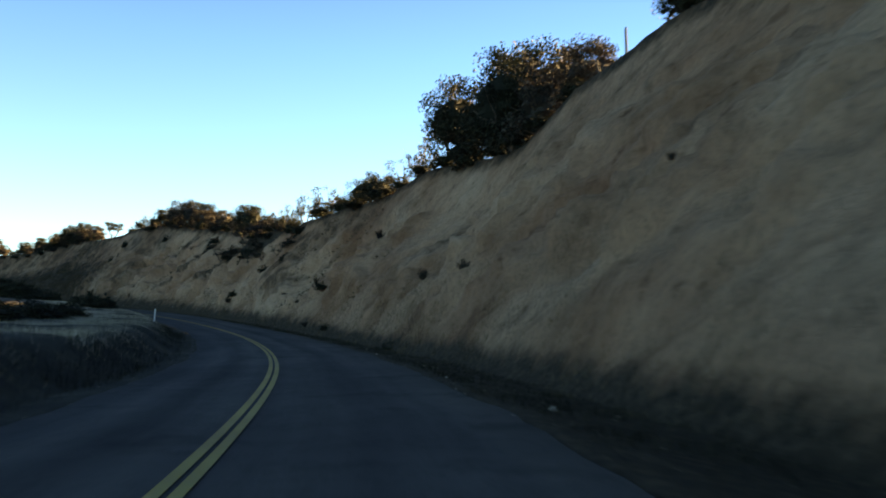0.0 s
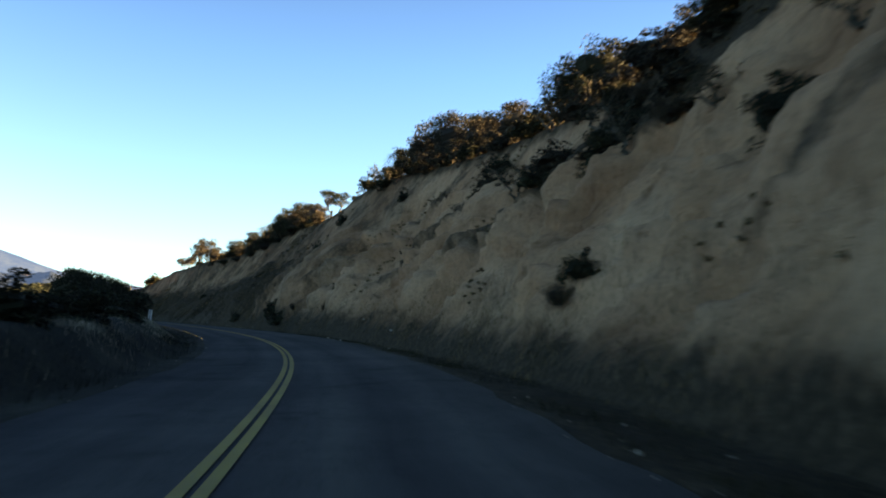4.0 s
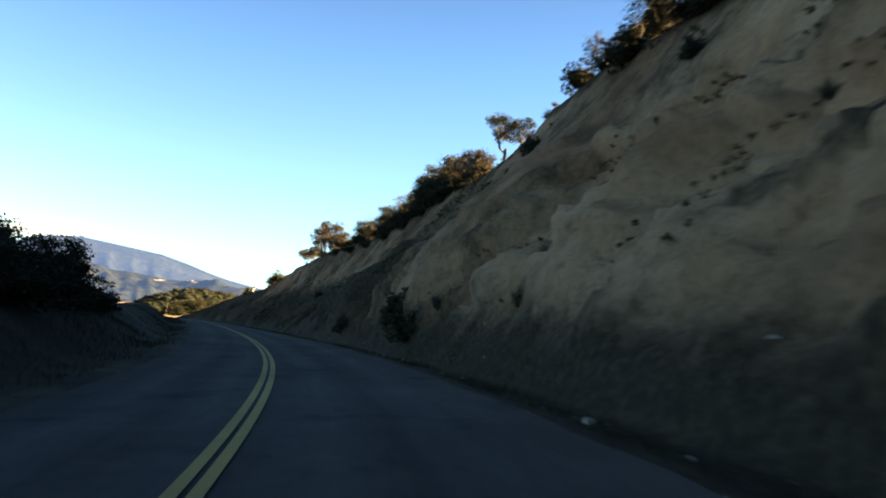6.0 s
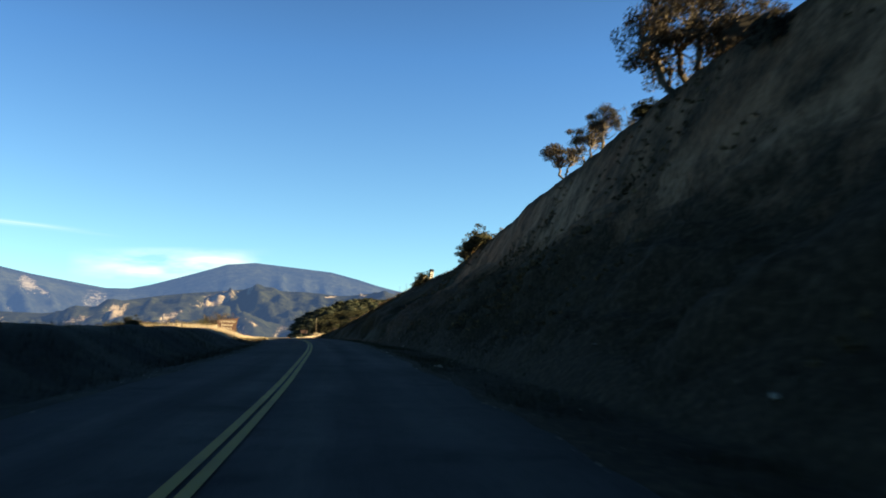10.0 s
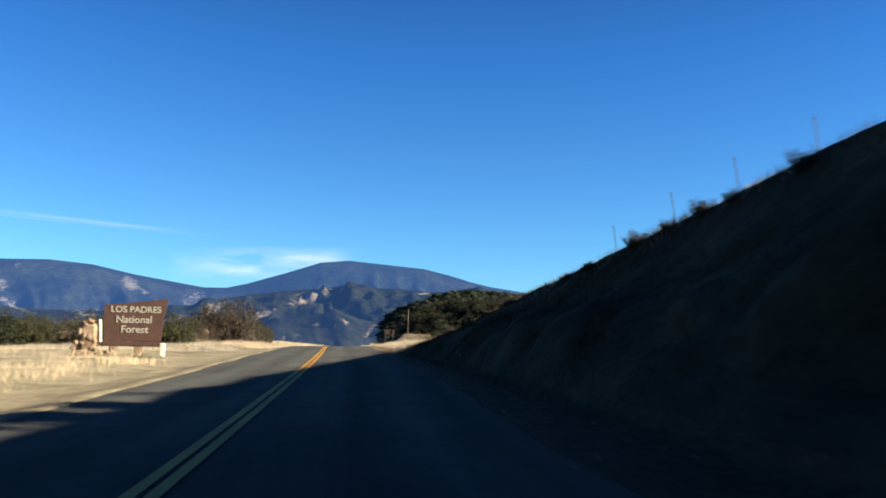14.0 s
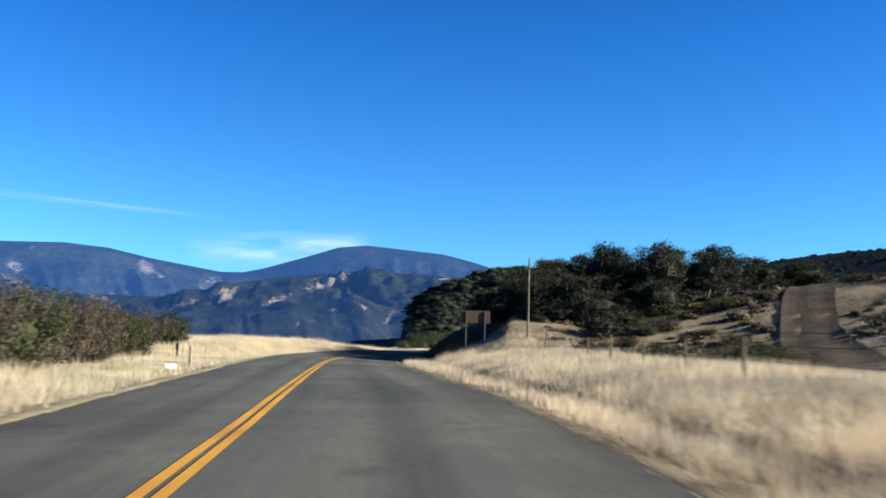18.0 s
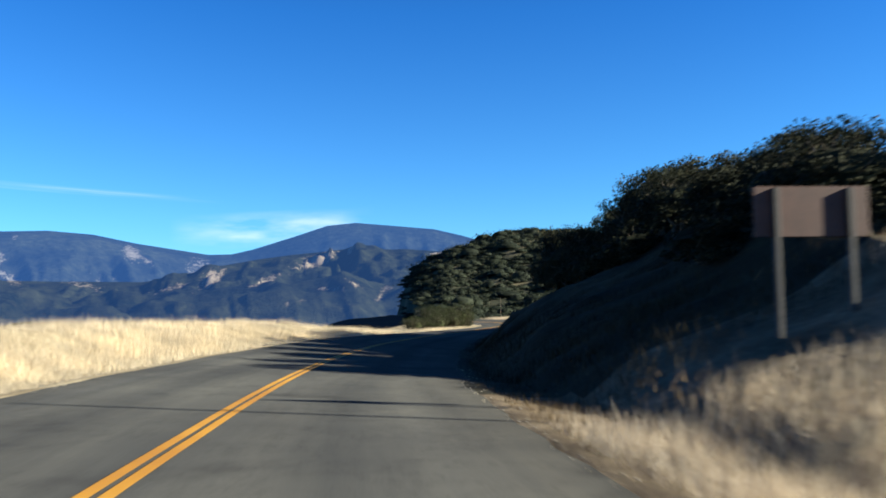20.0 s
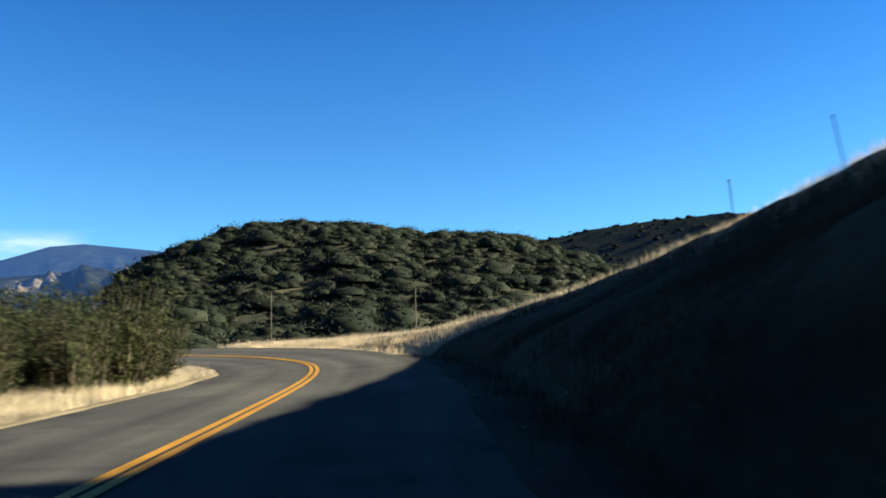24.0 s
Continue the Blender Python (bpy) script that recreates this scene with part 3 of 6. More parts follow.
out = on * soft * lerp(S, 105, 1.0, 128, 1.35, 195, 1.35, 225, 1.0) * (lerp(S, 60, 0.6, 130, 0.85) * rough_rock + lerp(S, 60, 0.55, 130, 0.8) * (gully - 0.75) + 0.42 * strata + 0.5 * (rills - 0.75) + 0.75 * lumps + lerp(S, 40, 0.24, 110, 0.3, 135, 0.6, 195, 0.6, 225, 0.4) * (np.clip(ledges, -0.5, 1) - 0.4) * (1 - 0.8 * smooth(0.62, 0.92, frac)[None, :]) - 0.2 + 0.2 * fractal(SS * 1.2, Hh * 1.4, 9.0, 3))
out = np.where(out > 0, 1.0 * np.tanh(out / 1.0), out)
flatbit = (1 - on) * 0.05 * fractal(SS * 0.8, U * 0.8, 1.0, 3) * smooth(0.02, 0.06, frac)[None, :]
under = np.where(frac[None, :] < 0.01, -0.12, 0.0)
lean = np.clip((crest_h(S) / wid), 0, 1.6) / 1.9
cut = at(SS, U - out * lean, Hh + out * (1 - lean * 0.6) + flatbit + under)
k_toe = int(np.argmax(frac > 0.15))
# where duff and weeds cover the rock: along the toe, on the talus, under the crest, and in patches
X = np.clip((U - toe_u) / wid, 0, 1.2)
tongues = fractal(BED * 0.28, ALONG * 0.05, 43.0, 4, 0.6)
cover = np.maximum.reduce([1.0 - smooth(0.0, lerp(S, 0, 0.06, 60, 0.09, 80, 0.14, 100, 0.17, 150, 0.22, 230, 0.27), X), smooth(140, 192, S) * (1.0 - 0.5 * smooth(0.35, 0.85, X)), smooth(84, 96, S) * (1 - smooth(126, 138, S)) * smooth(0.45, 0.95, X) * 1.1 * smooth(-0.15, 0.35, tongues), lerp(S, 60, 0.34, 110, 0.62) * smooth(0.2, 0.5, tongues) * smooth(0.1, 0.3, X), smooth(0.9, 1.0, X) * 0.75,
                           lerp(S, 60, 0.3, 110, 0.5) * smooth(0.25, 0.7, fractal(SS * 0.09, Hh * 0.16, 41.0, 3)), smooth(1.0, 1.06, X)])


def covered(ob, values):
    ob.data.attributes.new("cover", "FLOAT", "POINT").data.foreach_set("value", values[0].astype(np.float32).ravel())
    beds = np.stack([values[1], values[2], 0 * values[1]], -1)
    ob.data.attributes.new("bedding", "FLOAT_VECTOR", "POINT").data.foreach_set("vector", beds.astype(np.float32).ravel())
    return ob


for name, s_from, s_to, mat, label, cat in (
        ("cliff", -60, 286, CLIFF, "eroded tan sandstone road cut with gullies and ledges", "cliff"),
        ("brush_slope", 286, 361, SHADE_BRUSHLAND, "steep slope of dry brush and soil, coloured dark for its shade", "slope"),
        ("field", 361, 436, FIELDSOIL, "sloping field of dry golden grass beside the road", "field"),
        ("grass_slope", 436, 537, SHADE_BRUSHLAND, "steep grassy road bank, its shade put into a dark colour", "slope"),
        ("field", 537, 600, DRYLAND, "pale dry grass along the outside of the bend", "field")):
    i0, i1 = int((s_from + 60) / CUT_DS), min(int((s_to + 60) / CUT_DS) + 1, len(cut_s))
    tagged(covered(sheet(name, cut[i0:i1, k_toe - 1:], mat), [q[i0:i1, k_toe - 1:] for q in (cover, BED, ALONG)]), label, cat, kind="structure")
for s_from, s_to, mat, label in ((-60, 352, CLIFF, "dark shoulder of duff and dead weeds along the pavement"), (352, 437, SOIL, "bare dirt shoulder with gravel at the pavement edge"), (437, 537, SHADE_BRUSHLAND, "shoulder of soil and dry grass, coloured dark for its shade"), (537, 600, DRYLAND, "pale dry shoulder on the outside of the bend")):
    i0, i1 = int((s_from + 60) / CUT_DS), min(int((s_to + 60) / CUT_DS) + 1, len(cut_s))
    tagged(covered(sheet("shoulder", cut[i0:i1, :k_toe], mat), [q[i0:i1, :k_toe] for q in (cover, BED, ALONG)]), label, "shoulder", kind="structure")

# ---- the land to the left ----
lat = np.concatenate([[-0.25], np.linspace(0.1, 7, 18), np.linspace(8, 34, 18), np.linspace(38, 70, 6)])
left_s = np.arange(-60.0, 560.0, 1.5)
S = left_s[:, None]
room = lerp(S, 500, 70, 530, 26, 560, 16)
U = left_edge(S) - np.minimum(lat[None, :], room + lat[None, :] * 0.01)
H2 = left_h(S, U) + smooth(0.5, 4, lat)[None, :] * 0.16 * fractal(S * 0.25, U * 0.25, 2.0, 4) + np.where(lat[None, :] < 0, -0.12, 0.0)
cutoff = int((297 + 60) / 1.5)
verge_p = at(S + 0 * U, U, H2)
tagged(sheet("verge", verge_p[:cutoff + 1], SHADELAND), "low bank of soil beside the road, coloured dark for its shade", "ground", kind="structure")
tagged(sheet("verge", verge_p[cutoff:, :6], TRODDEN), "strip of bare trodden dirt along the pavement", "ground", kind="structure")
tagged(sheet("verge", verge_p[cutoff:, 27:], SHADE_BRUSHLAND), "brushy slope falling away to the valley", "ground", kind="structure")
tagged(sheet("verge", verge_p[cutoff:, 5:28], DRYLAND), "flat verge of pale dry ground beside the road", "ground", kind="structure")

# ---- ground to the horizon, with the mountains ----
MID = (86.0, 300.0)


def ridge(deg, *pairs):
    return np.interp(deg, pairs[0::2], pairs[1::2])


def spurs(deg, dist, width, seed):
    """Spurs and gullies running down towards the valley: 1 on the back of a spur, about 0 in a gully."""
    lean = deg / width + 0.35 * np.sin(dist / 700 + seed) + 0.5 * vnoise(deg / 9, dist / 900, seed)
    big = 1 - np.abs(vnoise(lean, dist / 2600, seed + 3))
    small = 1 - np.abs(vnoise(lean * 2.7 + 0.8 * vnoise(lean, dist / 500, seed + 5), dist / 900, seed + 7))
    fine = 1 - np.abs(vnoise(lean * 6.1, dist / 300, seed + 9))
    return 0.68 * big + 0.24 * small + 0.08 * fine


def far_z(x, y):
    """Height of the far land; deg runs clockwise from +y, seen from the middle of the road."""
    dx, dy = x - MID[0], y - MID[1]
    dist = np.hypot(dx, dy)
    deg = np.degrees(np.arctan2(dx, dy))
    wob = fractal(x / 900, y / 900, 1.0, 5)
    rid = 1 - np.abs(fractal(x / 420, y / 420, 5.0, 4, 0.45))
    knolls = 1 - np.abs(fractal(x / 330 + 0.4 * wob, y / 330, 27.0, 5, 0.5))
    floor = -75 + 20 * wob - 10 * rid
    back = ridge(deg, -180, 4, -60, 4.2, -35, 4.4, -23, 4.78, -19.5, 4.93, -17, 4.75, -14.5, 4.24, -12, 3.85, -10.2, 3.57, -8.8, 3.6, -7.5, 3.9, -4.8, 4.75, -2.75, 5.44, -0.9, 5.63, 1.8, 5.4, 4.2, 5.18, 6, 4.75, 7.4, 4.34, 8.7, 4.04, 11, 3.7, 20, 3.4, 60, 3.6, 180, 4)
    crest = np.tan(np.radians(back)) * 4250
    up = smooth(2850, 4250, dist)
    z = floor + (crest - floor) * (0.35 * up + 0.65 * smooth(3000, 4300, dist) ** 0.9) * (1 - 0.25 * smooth(4350, 4750, dist))
    z = z + (170 * (spurs(deg, dist, 3.4, 2.0) - 0.72) + 60 * (knolls - 0.62)) * smooth(2700, 3200, dist) * (1 - smooth(3500, 4150, dist))
    front = ridge(deg, -180, 2.2, -40, 2.2, -24, 2.0, -14, 1.9, -11, 2.3, -9.3, 2.89, -7, 3.3, -5, 3.56, -3, 3.75, -1.2, 3.96, 1.6, 3.86, 4.8, 3.68, 8.5, 3.7, 12, 3.5, 22, 2.6, 60, 2.4, 180, 2.4)
    fz = np.tan(np.radians(front)) * 2700
    body = floor + (fz - floor) * (smooth(1450, 2700, dist) - smooth(2750, 3500, dist) * 0.8)
    z = np.maximum(z, body + (120 * (spurs(deg, dist, 3.6, 11.0) - 0.76) + 85 * (knolls - 0.62)) * smooth(1450, 1900, dist) * (1 - smooth(2300, 2690, dist)))
    low = np.tan(np.radians(ridge(deg, -180, 1, -30, 1.3, -23, 1.5, -18, 0.9, -13, 0.5, -10.5, 0.6, -8, 1.3, -5.5, 1.7, -3, 1.95, -1.2, 1.7, 0.8, 0.9, 4, 1.2, 8, 1.8, 30, 1.5, 180, 1))) * 1500
    z = np.maximum(z, floor + (low - floor) * (smooth(820, 1500, dist) - smooth(1500, 2100, dist)) + (45 * (spurs(deg, dist, 4.4, 23.0) - 0.74) + 60 * (knolls - 0.6)) * smooth(820, 1050, dist))
    near_el = np.tan(np.radians(ridge(deg, -180, -1.5, -40, -1.5, -8, -1.8, 4, -1.5, 10, 0.4, 180, -1))) * 900
    z = np.maximum(z, floor + (near_el - floor) * (smooth(480, 900, dist) - smooth(900, 1200, dist)) * (0.8 + 0.25 * rid) + 16 * (spurs(deg, dist, 6.0, 31.0) - 0.74) * smooth(500, 700, dist))
    side = np.tan(np.radians(ridge(deg, -180, -3, 12.5, -2, 16, 3.5, 19, 5.0, 22, 5.5, 26, 6.3, 29, 6.7, 34, 6.9, 45, 7.1, 60, 5, 90, 0, 180, -3))) * 650
    return np.maximum(z, floor + (side - floor) * (smooth(400, 650, dist) - smooth(650, 950, dist)) * (0.93 + 0.1 * rid))


ang = np.radians(np.concatenate([np.arange(-180, -40, 3.0), np.arange(-40, 70, 0.16), np.arange(70, 180, 3.0), [180.0]]))
rad = np.concatenate([np.concatenate([[0.5, 60, 120, 180, 240, 300, 360], np.arange(400, 680, 16)]), np.geomspace(680, 4780, 260)])
X = MID[0] + rad[:, None] * np.sin(ang)[None, :]
Y = MID[1] + rad[:, None] * np.cos(ang)[None, :]
Z = far_z(X, Y)
near = rad < 1300
dist = np.full(X.shape, 9e9)
side = np.zeros(X.shape)
base = np.zeros(X.shape)
for k in range(0, len(LINE_S), 16):
    ddx, ddy = X[near] - LINE_X[k], Y[near] - LINE_Y[k]
    dd = np.hypot(ddx, ddy)
    sd = ddx * math.cos(LINE_H[k]) + ddy * math.sin(LINE_H[k])
    take = dd < dist[near]
    dist[near] = np.where(take, dd, dist[near])
    side[near] = np.where(take, sd, side[near])
    base[near] = np.where(take, LINE_Z[k], base[near])
right_side = side > 0
shelf = np.where(right_side, base - 7 + np.clip(dist - 40, 0, 200) * 0.05, base - 30) + 9 * smooth(50, 140, dist) * fractal(X / 70, Y / 70, 6.0, 4)
Z = Z + np.where(near[:, None], 3.0 * smooth(380, 520, rad)[:, None] * fractal(X / 45, Y / 45, 9.0, 3), 0)
f = np.where(right_side, smooth(110, 380, dist), smooth(30, 260, dist))
Z = np.where(dist < 9e8, shelf * (1 - f) + Z * f, Z)
land = np.stack([X, Y, Z], -1)
# bare scars and fields on the far slopes: bearing, elevation, half width and half height in degrees, lean, strength, least and most distance
SCARS = [(-3.4, 3.0, 1.3, 0.42, 0.38, 1.0, 1800, 3000), (-1.25, 3.75, 0.3, 0.28, 0.9, 0.8, 1800, 3000), (-6.5, 1.75, 0.9, 0.3, 0.4, 0.8, 1200, 3000), (-9.8, 1.9, 0.75, 0.6, 0.55, 0.85, 1200, 3600), (-10.8, 2.85, 0.6, 0.2, 0.3, 0.7, 1500, 4200),
         (-14.75, 3.5, 0.55, 0.5, -0.3, 0.95, 2600, 4300), (-14.0, 3.1, 0.8, 0.2, -0.5, 0.7, 2600, 4300), (-22.1, 3.2, 0.6, 0.4, -0.4, 0.8, 2600, 4300), (-21.9, 2.2, 1.6, 0.22, -0.45, 0.8, 1500, 4300), (-21.2, 4.35, 0.2, 0.16, 0.4, 0.7, 3000, 4400),
         (-2.6, 1.15, 0.9, 0.12, 0.0, 0.9, 700, 2000), (-1.0, 1.45, 0.5, 0.2, -0.4, 0.7, 900, 2400), (0.7, 0.85, 0.6, 0.45, 0.7, 0.6, 700, 2400), (4.2, 3.4, 0.5, 0.07, 0.1, 0.95, 1500, 3100), (6.2, 3.62, 0.75, 0.08, -0.1, 1.0, 1500, 3100), (-12.2, 1.3, 1.6, 0.3, 0.25, 0.55, 900, 3000), (-17.5, 1.6, 1.8, 0.3, -0.3, 0.5, 1200, 3400),
         (-5.0, 0.35, 1.6, 0.12, 0.1, 0.5, 500, 1500), (-30, 2.6, 2.5, 0.5, -0.3, 0.7, 1500, 4300)]
deg_of = np.degrees(np.arctan2(X - MID[0], Y - MID[1]))
el_of = np.degrees(np.arctan2(Z - 10.0, np.maximum(rad[:, None], 1.0)))
bare = 0.22 * (fractal(X / 240, Y / 240, 14.0, 3) * 0.5)
washed = (1 - smooth(0.56, 0.7, spurs(deg_of, rad[:, None], 3.4, 2.0))) * smooth(2700, 2900, rad)[:, None] * (1 - smooth(3.0, 3.8, el_of))
washed = np.maximum(washed, (1 - smooth(0.55, 0.68, spurs(deg_of, rad[:, None], 3.6, 11.0))) * (smooth(1600, 1800, rad) - smooth(2500, 2700, rad))[:, None] * 0.8)
bare = np.maximum(bare, 0.5 * washed * smooth(-0.4, 0.3, fractal(X / 380, Y / 380, 18.0, 3)) * (1 - smooth(2, 9, deg_of)))
for a0, e0, wa, we, tilt, strong, d0, d1 in SCARS:
    off = ((deg_of - a0) / wa) ** 2 + ((el_of - e0 - tilt * (deg_of - a0)) / we) ** 2
    here = (rad[:, None] > d0) & (rad[:, None] < d1)
    bare = np.maximum(bare, np.where(here, strong * np.exp(-off * 0.9), 0))


def scarred(ob, values):
    ob.data.attributes.new("bare", "FLOAT", "POINT").data.foreach_set("value", values.astype(np.float32).ravel())
    return ob


k1, k2 = int(np.argmax(rad > 1250)), int(np.argmax(rad > 3250))
k0, turn = int(np.argmax(rad > 560)), int(np.argmax(ang > radians(11.0)))
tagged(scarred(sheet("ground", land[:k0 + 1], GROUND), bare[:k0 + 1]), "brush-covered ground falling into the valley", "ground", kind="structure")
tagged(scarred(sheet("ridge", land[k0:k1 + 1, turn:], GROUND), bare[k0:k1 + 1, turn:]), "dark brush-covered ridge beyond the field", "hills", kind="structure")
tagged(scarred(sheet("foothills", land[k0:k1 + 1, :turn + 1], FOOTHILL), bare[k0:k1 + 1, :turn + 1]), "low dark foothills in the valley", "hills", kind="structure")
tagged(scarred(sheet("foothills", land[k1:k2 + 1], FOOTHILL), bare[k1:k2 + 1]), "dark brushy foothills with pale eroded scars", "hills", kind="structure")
tagged(scarred(sheet("mountains", land[k2:], MOUNTAIN), bare[k2:]), "long forested mountain on the horizon, blue from its haze glow", "mountain", kind="structure")

# ---- the brush hill beyond the bend ----
END = at(504.0, 0.0)


def hill_z(deg, r):
    """Height of the hill over END, by degrees clockwise from +y and distance."""
    el = np.interp(deg, [-2, -0.5, 0.5, 1.8, 3.2, 6.7, 10, 15.5, 21.6, 26.3, 30, 33, 40, 60], [0.5, 2.3, 3.4, 4.4, 5.3, 6.5, 7.4, 7.4, 6.6, 6.15, 5.3, 4.4, 2.0, 0.0])
    f = smooth(58, 215, r)
    z = r * np.tan(np.radians(el * f - 0.6 * (1 - f)))
    top = 215 * np.tan(np.radians(el))
    z = np.where(r > 215, top - (r - 215) * 0.12, z)
    return z + 1.1 * fractal(deg * 0.25, r * 0.03, 3.0, 4) * smooth(70, 120, r) - 90 * smooth(0.4, -2.5, deg) * smooth(55, 90, r)


hill_a, hill_r = np.linspace(-2.5, 62, 130), np.concatenate([np.linspace(44, 230, 75), np.linspace(238, 330, 12)])
A, Rr = np.meshgrid(hill_a, hill_r, indexing="xy")
skirt = 3.0 * (1 - smooth(44, 56, Rr))
hill = sheet("hill", np.stack([END[0] + Rr * np.sin(np.radians(A)), END[1] + Rr * np.cos(np.radians(A)), END[2] + hill_z(A, Rr) - skirt], -1), HILLSOIL)
tagged(hill, "rounded hill of dark chaparral and pale dry soil", "hill", kind="structure")

# ---- trees and shrubs ----
def crown_leaves(r, clumps, spread, per, size, flat, outward=0.6):
    """Leaf sprays in clumps; each faces more or less out of its clump."""
    pos = []
    nor = []
    for c, rad in clumps:
        d = r.normal(size=(per, 3))
        d /= np.linalg.norm(d, axis=1)[:, None]
        q = c + d * rad * r.uniform(0.45, 1.05, size=(per, 1)) * np.array([1, 1, spread])
        pos.append(q)
        nor.append(d)
    p, n = np.concatenate(pos), np.concatenate(nor)
    k = len(p)
    n = n * outward + r.normal(size=(k, 3)) * 0.6
    n /= np.linalg.norm(n, axis=1)[:, None]
    a = np.cross(n, r.normal(size=(k, 3)))
    a /= np.linalg.norm(a, axis=1)[:, None] + 1e-9
    b = np.cross(n, a)
    s = size * r.uniform(0.55, 1.4, size=(k, 1))
    a, b = a * s, b * s * flat
    v = np.stack([p - a, p - 0.15 * a - b, p + a, p + 0.1 * a + b], 1).reshape(-1, 3)
    return v, np.arange(4 * k).reshape(-1, 4)


def bent(r, a, b, n=5, wander=0.12):
    a, b = np.asarray(a, float), np.asarray(b, float)
    t = np.linspace(0, 1, n)[:, None]
    w = r.normal(size=(n, 3)) * np.linalg.norm(b - a) * wander * np.sin(t * math.pi)
    return a + (b - a) * t + w


def plant(seed, style, leaf, fine=1.0):
    """Meshes of one plant about 5 m wide and 4.5 m high: trunk, branches, crown."""
    r = np.random.default_rng(seed)
    trunk, limbs, clumps = [], [], []
    if style in ("oak", "broad", "umbrella", "twiggy"):
        stems = {"oak": 3, "broad": 6, "umbrella": 2, "twiggy": 4}[style]
        fork = []
        for i in range(stems):
            a = 2 * math.pi * i / stems + r.uniform(-0.5, 0.5)
            foot = np.array([0.15 * math.cos(a), 0.15 * math.sin(a), -0.5])
            lean = {"oak": 0.9, "broad": 1.25, "umbrella": 1.0, "twiggy": 1.2}[style]
            topz = {"oak": 1.5, "broad": 1.9, "umbrella": 1.7, "twiggy": 1.6}[style] * r.uniform(0.8, 1.15)
            top = np.array([lean * math.cos(a), lean * math.sin(a), topz])
            trunk.append(tube_arrays(bent(r, foot, top, 6, 0.09), np.linspace(0.17, 0.09, 6)))
            fork.append(top)
        n = {"oak": 64, "broad": 74, "umbrella": 44, "twiggy": 46}[style]
        for i in range(n):
            a = r.uniform(0, 2 * math.pi)
            if style == "oak":
                e = r.uniform(-1.0, 1.0)
                c = np.array([2.0 * math.cos(a) * math.sqrt(1 - max(e, 0) ** 2 * 0.9), 2.0 * math.sin(a) * math.sqrt(1 - max(e, 0) ** 2 * 0.9), 2.2 + (1.75 if e > 0 else 1.5) * e])
                c[:2] *= r.uniform(0.45, 1.1)
                rad = r.uniform(0.4, 0.75)
            elif style == "broad":
                e = r.uniform(0, 1)
                c = np.array([2.35 * math.cos(a) * (1 - 0.62 * e * e), 2.35 * math.sin(a) * (1 - 0.62 * e * e), 1.0 + 3.0 * e])
                c[:2] *= r.uniform(0.35, 1.08)
                rad = r.uniform(0.35, 0.65)
            elif style == "umbrella":
                c = np.array([2.0 * math.cos(a) * math.sqrt(r.uniform(0, 1)), 2.0 * math.sin(a) * math.sqrt(r.uniform(0, 1)), r.uniform(2.1, 4.0)])
                rad = r.uniform(0.4, 0.75)
            else:
                c = np.array([2.2 * math.cos(a) * math.sqrt(r.uniform(0.05, 1)), 2.2 * math.sin(a) * math.sqrt(r.uniform(0.05, 1)), r.uniform(1.6, 4.3)])
                rad = r.uniform(0.25, 0.5)
            clumps.append((c, rad))
            f = fork[int(np.argmin([np.linalg.norm(c - q) for q in fork]))]
            limbs.append(tube_arrays(bent(r, f, c, 4, 0.1), np.linspace(0.06, 0.015, 4), 4))
            if style == "twiggy":
                for _ in range(3):
                    limbs.append(tube_arrays(bent(r, c, c + r.normal(size=3) * 0.5, 3, 0.1), np.linspace(0.02, 0.006, 3), 4))
        per, size = {"oak": (84, 0.092), "broad": (90, 0.085), "umbrella": (100, 0.088), "twiggy": (40, 0.075)}[style]
    elif style == "bush":
        for i in range(5):
            a = 2 * math.pi * i / 5
            trunk.append(tube_arrays(bent(r, (0, 0, -0.3), (1.2 * math.cos(a), 1.2 * math.sin(a), 1.8), 5), np.linspace(0.1, 0.04, 5), 6))
        for i in range(52):
            a, e = r.uniform(0, 2 * math.pi), r.uniform(0, 1)
            q = math.sqrt(1 - e * e * 0.9)
            c = np.array([2.0 * q * math.cos(a), 2.0 * q * math.sin(a), 0.35 + 3.5 * e]) * np.array([1, 1, 1]) * r.uniform(0.7, 1.08)
            clumps.append((c, r.uniform(0.4, 0.7)))
            limbs.append(tube_arrays(bent(r, (0.3 * math.cos(a), 0.3 * math.sin(a), 0.6), c, 4), np.linspace(0.05, 0.012, 4), 5))
        per, size = 95, 0.09
    else:  # upright scrub of fine twigs
        for i in range(60):
            a, rr = r.uniform(0, 2 * math.pi), 1.9 * math.sqrt(r.uniform(0, 1))
            foot = np.array([0.35 * rr * math.cos(a), 0.35 * rr * math.sin(a), -0.2])
            top = np.array([rr * math.cos(a) * 1.15, rr * math.sin(a) * 1.15, r.uniform(2.4, 4.4) * (1 - 0.12 * rr)])
            line = bent(r, foot, top, 6, 0.05)
            (trunk if i < 6 else limbs).append(tube_arrays(line, np.linspace(0.045, 0.01, 6), 5))
            for t in (1, 2, 3, 4, 5):
                clumps.append((line[t], r.uniform(0.28, 0.5)))
        per, size = 30, 0.092
    tv, tf = joined(trunk)
    lv, lf = joined(limbs)
    cv, cf = crown_leaves(r, clumps, 0.85 if style != "umbrella" else 0.6, int(per * fine), size / math.sqrt(fine), 0.24 if style == "scrub" else 0.5)
    if style in ("oak", "bush", "scrub"):
        ct, cp = np.meshgrid(np.linspace(0, 2 * math.pi, 12), np.linspace(-1.2, 1.5, 8))
        q = np.stack([np.cos(ct) * np.cos(cp), np.sin(ct) * np.cos(cp), np.sin(cp)], -1)
